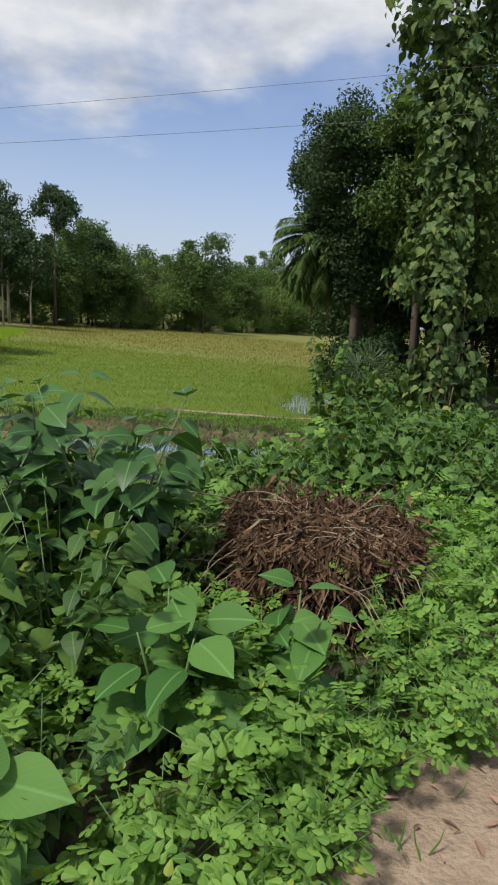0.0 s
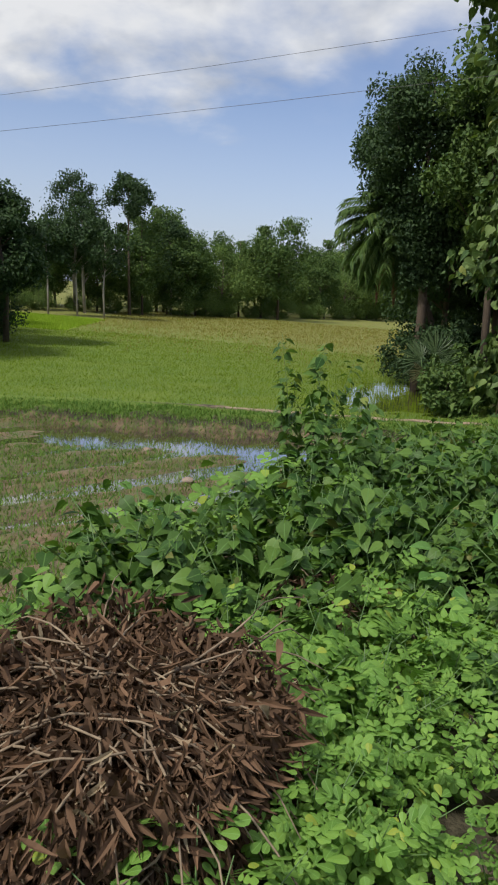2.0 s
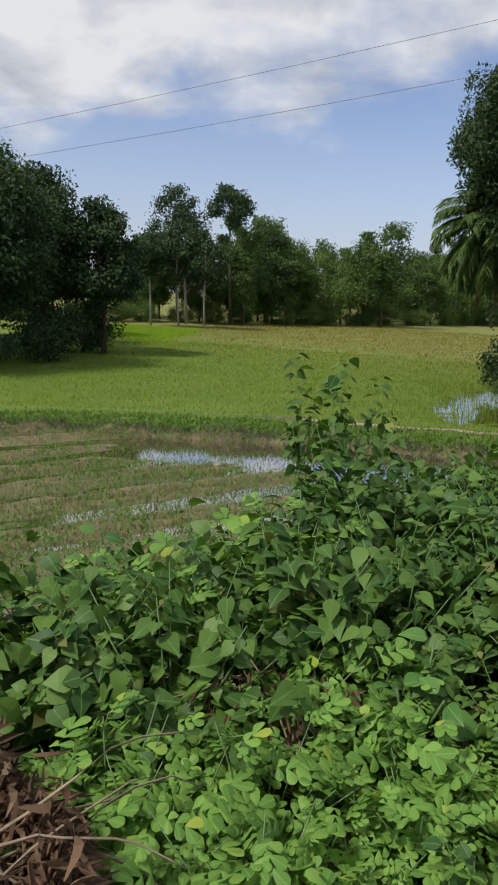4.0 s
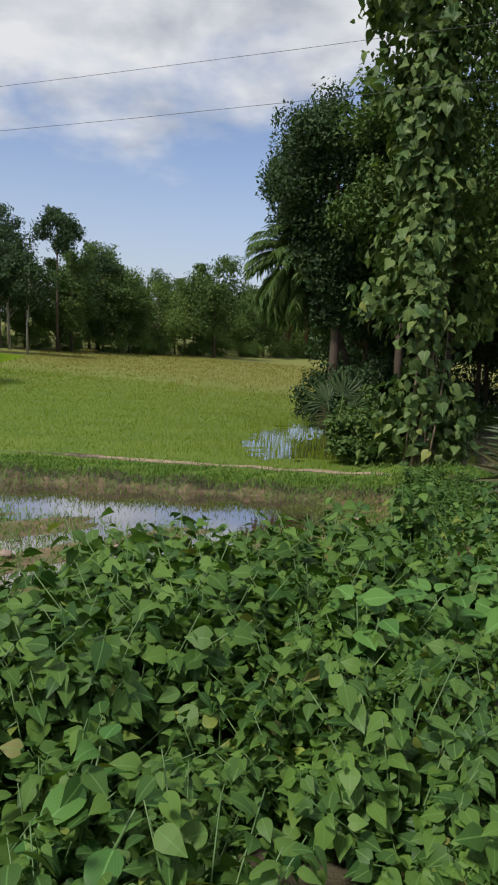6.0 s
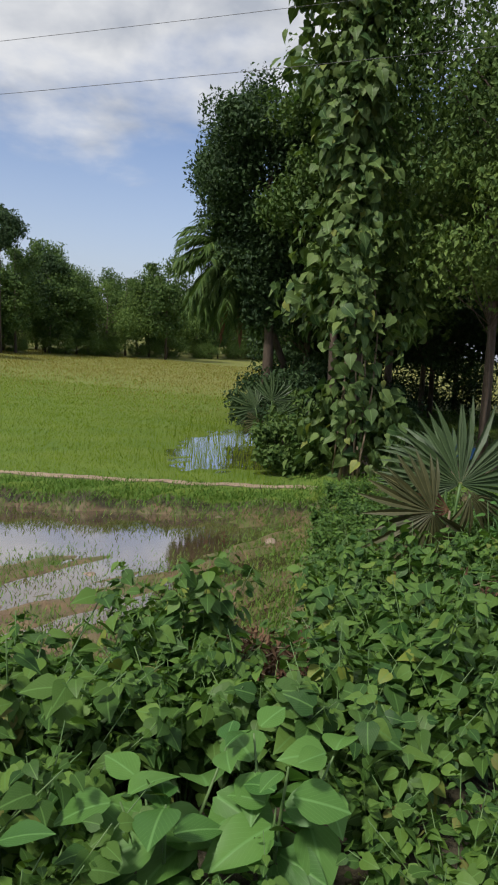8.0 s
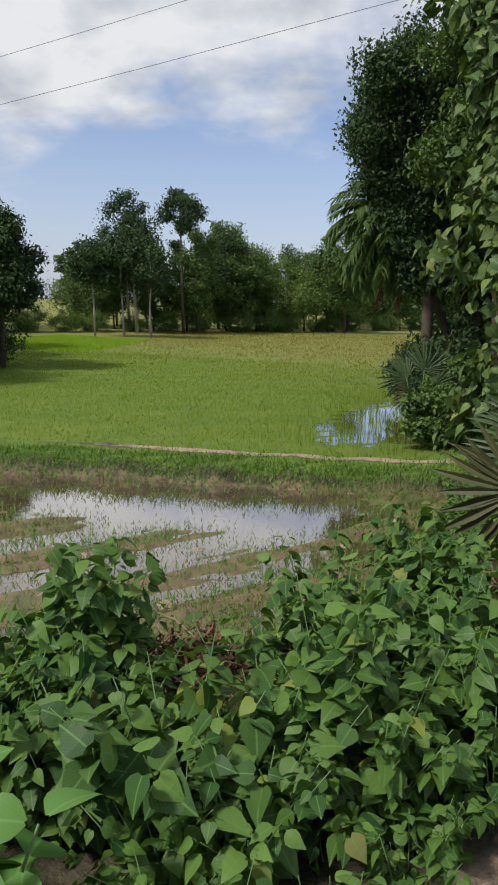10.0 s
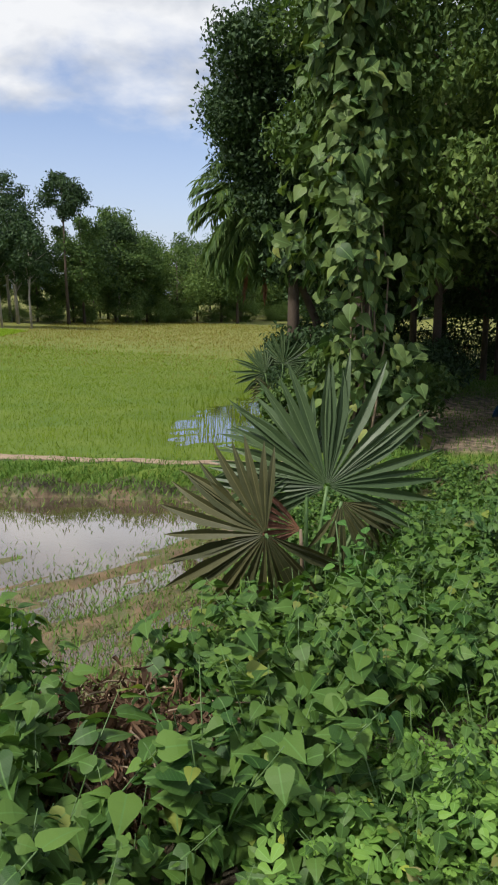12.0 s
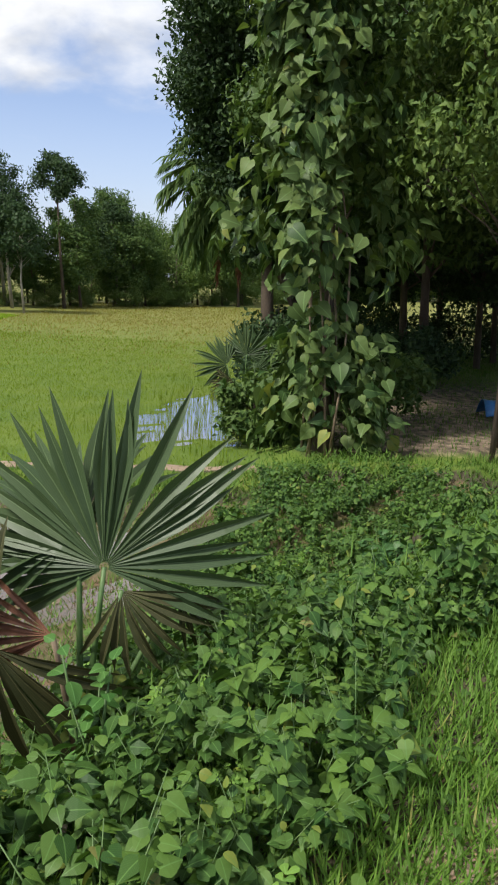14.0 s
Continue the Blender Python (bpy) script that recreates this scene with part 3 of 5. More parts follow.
# the bank, set plant by plant
s = -1.6
while s < 21:
    d = 0.04 if s < 8.5 or s > 10.4 else -0.2
    while d < (2.7 - 1.3 * step(5.5, 8.4, s) if s < 12 else 3.2 if s < 13.5 else 7.5):
        ss, dd = s + rng.uniform(-0.14, 0.14), d + rng.uniform(-0.12, 0.12)
        x, y = place(ss, dd)
        heap = dry_heap_zone(x, y)
        palm = (x - 4.4) ** 2 + (y - 12.55) ** 2 < 0.42
        gap = 9.0 < y < 12.2 and abs(x - 3.2 + 0.42 * (y - 9.2)) < 0.3 or y > 4.1 and x < -0.1 - 0.44 * (y - 4.6)
        withered = (x - 4.25) ** 2 + (y - 10.75) ** 2 < 0.12 or (x - 3.75) ** 2 + (y - 12.55) ** 2 < 0.12
        grassy = gap or withered or (ss > 11.6 and dd < 0.3) or (dd > 4.2 and (x < 3.5 or bund_offset(x, y) > -0.7)) or hz(x, y) < FIELD - 0.08
        if not (heap or palm or grassy or big_leaf_zone(x, y)):
            u = rng.random()
            if ss < 3.4 and dd < 1.3:
                kind = "cassia" if u < 0.93 else "weed"
            elif ss < 4.6:
                kind = "creep" if u < 0.5 else "weed" if u < 0.8 else "cassia"
            elif ss < 7.6:
                kind = "creep" if u < 0.72 else "weed" if u < 0.9 else "cassia"
            else:
                kind = "bush" if u < (0.5 if ss < 11.4 else 0.12) else "weed" if u < 0.72 else "creep" if u < 0.92 else "cassia"
            low = 0.8 if dd < 0.3 else 1.0
            planted(kind, ss, dd, low * (1.0 + (0.5 - 0.35 * step(7.8, 9.5, ss)) * step(0.6, 2.0, dd)) * (1.0 - 0.15 * step(11, 14, ss)))
        if 8.5 < s < 10.5 and dd < 0.35 and not grassy:
            planted("cassia" if rng.random() < 0.75 else "weed", ss + 0.17, dd - 0.05, 0.85)
        d += 0.29 if s < 3.4 else 0.32 if s < 10.5 else 0.3 if s < 16 else 0.42
    s += 0.33 if s < 10.5 else 0.3 if s < 16 else 0.42
# thick growth where the bank falls away beside the track
for k in range(42):
    x, y = 2.85 + 0.27 * (k % 7) + rng.uniform(-0.08, 0.08), 8.6 + 0.22 * (k // 7) + rng.uniform(-0.08, 0.08)
    ss, dd = along(x, y)
    low_gap = abs(x - 3.2 + 0.42 * (y - 9.2)) < 0.34 and y > 8.8
    if dd > 0.35:
        planted("weed" if low_gap or k % 3 == 0 else "bush", float(ss), float(dd), 0.5 if low_gap else 1.05)
# the first plant of each kind stands on the bank too
for k, ob in enumerate(q for pool in protos.values() for q in pool):
    x, y = place(12.2 + 0.33 * k, 2.4 + 0.4 * (k % 3))
    ob.matrix_basis = Matrix.LocRotScale((x, y, hz(x, y) - 0.02), Euler((0, 0, k)), (1.2,) * 3)


# ---- broad-leaved shrubs, leaf by leaf ----
BIG_MESH = [raw_mesh("leaf", *leaf_shape(BIGROWS, 0.2, c, dr, 0.04)[:2], m_, leaf_shape(BIGROWS, 0.2, c, dr, 0.04)[2], True)
            for BIGROWS in ([(0, 0.04), (0.05, 0.17), (0.14, 0.285), (0.28, 0.37), (0.44, 0.385), (0.6, 0.325), (0.76, 0.21), (0.9, 0.085), (1, 0.0)],)
            for m_ in (M_BROAD, M_DARKSHRUB) for c, dr in ((0.16, 0.22), (0.28, 0.4))]


def broad_shrub(x, y, tall, reach, stems, pairs, dark, seed, size, label):
    """Upright stems with opposite pairs of large leaves."""
    r = np.random.default_rng(seed)
    root = thing("broad_leaved_shrub", label, "shrub", (x, y, hz(x, y) - 0.03), "broad-leaved shrubs on the bank")
    lines, tips = stem_lines(r, stems, tall, reach, 0.009)
    for pts, rad in lines:
        part("stem", tubes("stem", [(pts, rad)], M_GREENSTALK, 5), root)
    for pts in tips:
        for k in range(pairs):
            q = 1.0 - 0.75 * k / pairs
            p = along_line(pts, q)
            a0 = r.uniform(0, math.pi)
            for side in (0, math.pi):
                a = a0 + side + r.normal() * 0.25
                dv = np.array([[math.cos(a), math.sin(a), r.uniform(-0.35, 0.25) + (0.3 if k == 0 else -0.1)]])
                nv = np.array([[0.3 * r.normal() - 0.1, 0.3 * r.normal() - 0.35, 1.0]])
                m = frames(p[None] + 0.03 * dv, dv, nv, [size * r.uniform(0.65, 1.2) * (0.75 if k == 0 else 1.0)])[0]
                part("leaf", BIG_MESH[(2 if dark else 0) + int(r.integers(2))], root, m=Matrix(m.tolist()))
    return root


for k, (x, y, tall, reach, stems, pairs, dark, size, label) in enumerate((
        (-0.05, 2.12, 0.56, 0.14, 4, 3, False, 1.15, "broad-leaved shrub with large pale green heart-shaped leaves"),
        (-0.42, 1.42, 0.46, 0.16, 4, 3, False, 1.3, "broad-leaved shrub with very large green leaves by the track"),
        (0.32, 2.45, 0.46, 0.10, 3, 3, False, 0.9, "small broad-leaved shrub with drooping green leaves"),
        (-0.55, 3.1, 1.22, 0.46, 9, 9, True, 0.8, "dense dark green shrub with large pointed leaves"),
        (-1.0, 3.5, 1.30, 0.46, 9, 9, True, 0.8, "dense dark green shrub with large pointed leaves"),
        (-1.15, 2.75, 1.2, 0.46, 8, 9, True, 0.8, "dense dark green shrub with large pointed leaves"),
        (-0.2, 5.55, 0.75, 0.3, 5, 5, False, 0.65, "broad-leaved shrub behind the heap of dried plants"),
        (1.30, 5.05, 0.5, 0.15, 3, 3, False, 0.6, "low broad-leaved shrub among creepers"),
        (1.75, 5.85, 0.62, 0.2, 3, 4, False, 0.6, "low broad-leaved shrub among creepers"),
        (2.52, 7.42, 0.58, 0.16, 4, 3, False, 0.95, "broad-leaved shrub with smooth oval leaves beside the track"),
        (2.95, 7.85, 0.62, 0.18, 4, 3, False, 0.95, "broad-leaved shrub with smooth oval leaves beside the track"),
        (3.25, 7.95, 0.64, 0.2, 4, 4, False, 0.85, "broad-leaved shrub with smooth oval leaves beside the track"),
        (4.97, 12.42, 0.74, 0.12, 4, 4, False, 0.55, "young bright green shrub at the palm's foot"))):
    broad_shrub(x, y, tall, reach, stems, pairs, dark, 300 + k, size, label)

# tall weeds that stand above the rest
for k, (x, y, tall, reach) in enumerate(((0.42, 6.95, 1.75, 0.36), (0.75, 6.55, 1.15, 0.4), (0.15, 6.9, 1.0, 0.35), (2.4, 9.7, 0.9, 0.28), (3.5, 10.1, 0.85, 0.28), (4.0, 10.5, 0.85, 0.24), (6.35, 14.2, 0.8, 0.3), (1.5, 6.5, 0.8, 0.35), (3.85, 9.0, 0.9, 0.34), (2.82, 9.15, 0.95, 0.22), (4.2, 9.3, 0.68, 0.3), (3.75, 10.95, 0.9, 0.28))):
    ob = herb("tall_weed", "tall leafy weed with dark green pointed leaves", "weed", 500 + k, WEED, M_WEED, 7, tall, reach, int(26 + 22 * tall), (0.6, 1.45), -0.1, group="tall weeds on the bank")
    ob.matrix_basis = pose(x, y, hz(x, y) - 0.03)


# ---- heap of uprooted, dried plants ----
def heap_top(q, tall):
    """Height of the heap's skin at a share q of its radius: a broad top that falls off steeply."""
    return tall * np.sqrt(np.clip(1 - np.minimum(q, 1.0) ** 3.4, 0, 1)) - 0.04


def dry_heap(x, y, rx, ry, tall, leaves, stalks, seed, label):
    r = np.random.default_rng(seed)
    z0 = hz(x, y)
    root = thing("dry_plant_heap", label, "plant heap", (x, y, z0))
    # solid filler core; its dark colour stands in for shade among the leaves
    v, f, n, k = [], [], 18, 8
    for i in range(k + 1):
        for j in range(n):
            a, q = 2 * math.pi * j / n, i / k
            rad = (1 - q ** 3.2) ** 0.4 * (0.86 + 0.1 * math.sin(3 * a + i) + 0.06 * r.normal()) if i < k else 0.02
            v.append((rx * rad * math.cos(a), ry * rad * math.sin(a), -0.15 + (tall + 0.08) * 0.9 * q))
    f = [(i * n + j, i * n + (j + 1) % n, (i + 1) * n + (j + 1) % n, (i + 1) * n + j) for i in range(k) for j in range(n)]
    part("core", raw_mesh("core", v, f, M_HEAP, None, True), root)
    # withered leaves: more on the sides, where they hang, in bunches along buried stems
    m = leaves // 5
    a = r.uniform(0, 2 * math.pi, m)
    q = np.where(r.random(m) < 0.62, r.uniform(0.86, 1.06, m), np.sqrt(r.uniform(0, 1, m)))
    lump = 1 + 0.1 * np.sin(3 * a + 1) + 0.05 * np.sin(8 * a)
    z = np.where(q > 0.86, r.uniform(-0.05, 1.0, m) * tall, heap_top(q, tall)) + 0.03 * r.normal(size=m)
    node = np.stack((rx * q * lump * np.cos(a), ry * q * lump * np.sin(a), z), -1)
    w = np.repeat(np.arange(m), 5)
    n = len(w)
    pos = node[w] + r.normal(size=(n, 3)) * np.array((0.025, 0.025, 0.04))
    out_v = np.stack((np.cos(a[w]), np.sin(a[w]), np.where(q[w] > 0.86, 0.2, 1.1)), -1)
    dirs = np.stack((r.normal(size=n) * 0.6, r.normal(size=n) * 0.6, -1.0 + 0.5 * r.normal(size=n)), -1) + 0.15 * out_v
    for name, shape, sel in (("curled_leaf", blade([(0, 0.002), (0.2, 0.0055), (0.5, 0.0065), (0.8, 0.0035), (1, 0.001)], 0.058, 1.3, -0.7), np.arange(n) % 3 != 0),
                             ("crumpled_leaf", blade([(0, 0.003), (0.3, 0.0105), (0.6, 0.009), (1, 0.002)], 0.048, 1.1, 0.8), np.arange(n) % 3 == 0)):
        tagged(part(name, spread(name, shape, frames(pos[sel], dirs[sel], out_v[sel] + 0.5 * r.normal(size=(sel.sum(), 3)), r.uniform(0.5, 1.4, sel.sum())), M_DEAD), root), kind="stuff")
    for i in range(stalks):
        a0, q0 = r.uniform(0, 6.28), r.uniform(0.2, 1.0)
        p = np.array((rx * q0 * math.cos(a0), ry * q0 * math.sin(a0), float(heap_top(q0 * 0.9, tall)) + 0.05))
        b = a0 + r.normal() * 1.3
        pts, dv = [tuple(p)], np.array((math.cos(b), math.sin(b), r.uniform(-0.2, 0.45)))
        for _ in range(7):
            dv = dv / np.linalg.norm(dv) + np.array((r.normal() * 0.2, r.normal() * 0.2, -0.16 + 0.12 * r.normal()))
            p = p + dv / np.linalg.norm(dv) * r.uniform(0.05, 0.12)
            rr = math.hypot(p[0] / rx, p[1] / ry)
            p = np.array((p[0], p[1], max(p[2], -0.12 if rr > 1.02 else float(heap_top(rr, tall)) + 0.02)))
            pts.append(tuple(p))
        part("stalk", tubes("stalk", [(pts, [0.0042, 0.004, 0.0037, 0.0033, 0.003, 0.0026, 0.0022, 0.0015])], M_STALK, 5), root)
    return root


dry_heap(0.38, 3.52, 0.43, 0.54, 0.46, 22000, 110, 900, "brown heap of uprooted dried plants with withered hanging leaves")
dry_heap(4.25, 10.75, 0.36, 0.32, 0.24, 2400, 14, 901, "small brown heap of dried stalks among weeds")
dry_heap(3.1, 9.5, 0.3, 0.3, 0.26, 1800, 14, 902, "small patch of withered brown plants among weeds")
dry_heap(0.85, 4.95, 0.26, 0.26, 0.3, 900, 18, 904, "tuft of withered straw-coloured stalks among creepers")
dry_heap(3.75, 12.55, 0.35, 0.3, 0.2, 1500, 14, 903, "withered brown litter below the palmyra seedling")


# ---- fan palms ----
def fan_segments(radius, spread_deg, segments, mat, seed, droop=0.12, cup=0.12):
    """The folded segments of a palmate blade, with free tips; hub at the origin, middle along +y, face +z."""
    r = np.random.default_rng(seed)
    made = []
    for k in range(segments):
        v, f, uv = [], [], []
        a = radians(spread_deg) * (k / (segments - 1) - 0.5)
        half = radians(spread_deg) / segments * 0.56
        long = radius * (0.78 + 0.22 * math.cos(a * 0.8)) * r.uniform(0.86, 1.06)
        bend = r.normal() * 0.09
        tipfall = r.random()
        for share, w in ((0.03, 1.0), (0.3, 1.0), (0.55, 1.0), (0.7, 0.8), (0.87, 0.42), (1.0, 0.0)):
            rad = share * long
            wid = math.tan(half) * min(rad, 0.55 * long) * w
            aa = a + bend * share
            fall = -droop * radius * share ** 2.5 * (1 + 0.8 * tipfall)
            lift = cup * radius * share * (abs(a) / radians(spread_deg / 2)) ** 2 - 0.4 * radius * share * max(0.0, -a) / radians(spread_deg / 2)
            for side in (-1, 0, 1):
                px, py = rad * math.sin(aa) + side * wid * math.cos(aa), rad * math.cos(aa) - side * wid * math.sin(aa)
                v.append((px, py, fall + lift + (-0.6 * wid if side == 0 else 0.35 * wid)))
                uv.append((side * 0.9, share * 0.12))
        for i in range(5):
            q = 3 * i
            f += [(q, q + 1, q + 4, q + 3), (q + 1, q + 2, q + 5, q + 4)]
        made.append(raw_mesh("segment", v, f, mat, uv))
    return made


def fan_palm(at, fronds, label, seed):
    """fronds: hub, pointing direction, facing direction, radius, spread, segments, material, droop."""
    root = thing("palmyra_seedling", label, "palm", at)
    for k, (hub, dv, nv, rad, deg, seg, mat, droop) in enumerate(fronds):
        m = Matrix(frames(np.array([hub], float), np.array([dv], float), np.array([nv], float), [1.0])[0].tolist())
        fr = part("frond", tubes("frond", [([(0, 0, -0.05), tuple(0.4 * q + (0.05 if i == 2 else 0) for i, q in enumerate(hub)), tuple(0.8 * q + (0.02 if i == 2 else 0) for i, q in enumerate(hub)), hub], [0.02, 0.016, 0.013, 0.011])], M_GREENSTALK if mat != M_PALM_DEAD else M_STALK, 6), root)
        for me in fan_segments(rad, deg, seg, mat, seed + k, droop):
            part("segment", me, fr, m=m)
    return root


PX, PY = 4.66, 12.95
PZ = hz(PX, PY)
fan_palm((PX, PY, PZ), (
    ((4.44 - PX, 12.62 - PY, 0.29 - PZ), (-0.80, -0.18, -0.50), (0.25, -0.92, 0.30), 0.74, 250, 27, M_PALM_OLD, 0.14),
    ((4.74 - PX, 13.06 - PY, 0.50 - PZ), (-0.15, 0.10, 1.0), (0.30, -0.95, 0.1), 0.88, 235, 29, M_PALM, 0.08),
    ((4.60 - PX, 13.1 - PY, 0.62 - PZ), (-0.75, 0.35, 0.55), (0.1, -0.7, 0.75), 0.70, 170, 20, M_PALM, 0.15),
    ((4.84 - PX, 13.02 - PY, 0.42 - PZ), (0.55, -0.25, -0.75), (0.3, -0.9, -0.2), 0.42, 110, 12, M_PALM_OLD, 0.25),
    ((4.62 - PX, 12.80 - PY, 0.28 - PZ), (-0.55, -0.3, 0.15), (0.2, -0.9, 0.4), 0.40, 80, 12, M_PALM_DEAD, 0.2),
    ((4.98 - PX, 13.35 - PY, 0.30 - PZ), (0.75, -0.15, -0.6), (0.2, -0.8, 0.5), 0.34, 60, 7, M_PALM_OLD, 0.35),
), "palmyra seedling with large grey-green fan leaves on the bank", 600)
FX, FY = 1.9, 27.3
FZ_ = hz(FX, FY)
fan_palm((FX, FY, FZ_), (
    ((-0.35, -0.3, 1.75), (-0.85, -0.2, 0.15), (0.1, -0.95, 0.3), 0.85, 210, 26, M_PALM, 0.15),
    ((0.10, -0.2, 2.0), (0.1, 0.0, 1.0), (0.1, -1.0, 0.2), 0.85, 220, 26, M_PALM, 0.1),
    ((0.35, -0.35, 1.6), (0.8, -0.2, 0.3), (0.0, -0.95, 0.3), 0.75, 200, 24, M_PALM, 0.15),
    ((-0.15, -0.45, 1.4), (-0.5, -0.3, -0.6), (0.1, -0.95, 0.3), 0.7, 160, 20, M_PALM_OLD, 0.2),
), "fan palm seedling with spiky green leaves at the field's edge", 640)


# ---- trees ----
def tree(name, label, seed, at, tall, crown_r, crown_lo, leaf, leaves, clumps, mat, bark=M_BARK, trunk_r=0.14, lean=(0.0, 0.0), clump_r=0.28, flat=0.8, shape=None, group="", droop=0.0, twin=0):
    """Tapered trunk, limbs to uneven clumps of leaves with gaps between them."""
    r = np.random.default_rng(seed)
    root = thing(name, label, "tree", at, group)
    top = np.array((lean[0] * tall, lean[1] * tall, tall))
    tp = [(0, 0, -0.3), tuple(0.3 * top + r.normal(size=3) * (0.08, 0.08, 0)), tuple(0.6 * top + r.normal(size=3) * (0.12, 0.12, 0)), tuple(0.93 * top)]
    part("trunk", tubes("trunk", [(tp, [trunk_r * 1.25, trunk_r * 0.9, trunk_r * 0.6, trunk_r * 0.15])], bark, 9), root)
    mid, half = (crown_lo + tall) / 2, (tall - crown_lo) / 2
    cen, lines = [], []
    for k in range(clumps):
        u = rand_unit(1, r)[0]
        q = r.uniform(0.35, 1.0) ** 0.5
        zc = mid + half * u[2] * q * 0.92
        wide = crown_r * (1 if shape is None else np.interp((zc - crown_lo) / (tall - crown_lo), (0, 0.25, 0.5, 0.75, 1), shape))
        c = np.array((u[0] * wide * q, u[1] * wide * q, zc)) + np.array((lean[0] * zc, lean[1] * zc, 0))
        cen.append(c)
        h0 = max(0.25 * tall, zc - 0.5 * math.hypot(c[0], c[1]) - 0.08 * tall)
        p0 = np.array((lean[0] * h0, lean[1] * h0, min(h0, 0.9 * tall)))
        if k % 2 == 0:
            lines.append(([tuple(p0), tuple(0.5 * (p0 + c) + r.normal(size=3) * 0.08), tuple(c)], [trunk_r * 0.32, trunk_r * 0.2, trunk_r * 0.06]))
    for ln in lines[:18]:
        part("limb", tubes("limb", [ln], bark, 5), root)
    cen = np.array(cen)
    which = r.integers(clumps, size=leaves)
    size_k = r.uniform(0.65, 1.35, clumps)
    off = np.clip(r.normal(size=(leaves, 3)), -1.5, 1.5) * 0.5 * clump_r * crown_r * size_k[which][:, None] * np.array((1, 1, flat))
    pos = cen[which] + off
    outw = off / (np.linalg.norm(off, axis=1, keepdims=True) + 1e-6) + np.array((0, 0, 0.7)) + 0.5 * r.normal(size=(leaves, 3))
    dirs = rand_unit(leaves, r) + np.array((0, 0, -0.35 - droop))
    shp = (np.array(((0, 0, 0), (-0.29, 0.42, 0.08), (0.02, 0.5, -0.06), (0.29, 0.42, 0.08), (0, 1, -0.22))), [(0, 2, 4, 1), (0, 3, 4, 2)], np.array(((0, 0), (-1, 0.4), (0, 0.5), (1, 0.4), (0, 1))))
    tagged(part("crown", spread("crown", shp, frames(pos, dirs, outw, leaf * r.uniform(0.6, 1.4, leaves)), mat), root), kind="stuff")
    return root


TILT = -0.05   # trees here lean a little towards the open field
# the large dark tree and the vine-clad tree at the field's corner
tree("dark_tree", "large dense dark green broadleaf tree at the field corner", 701, (1.55, 32.0, hz(1.55, 32.0)), 13.0, 3.8, 4.0, 0.14, 72000, 150, M_TREE_DARK, M_BARK, 0.2, (TILT, 0), 0.22, 0.7, (0.2, 0.32, 0.6, 1.0, 0.6))
tree("feathery_tree", "mid-green feathery tree behind the creeper", 702, (3.9, 29.4, hz(3.9, 29.4)), 13.0, 2.3, 4.6, 0.17, 22000, 60, M_TREE_MID, M_BARK, 0.14, (TILT, 0), 0.34)


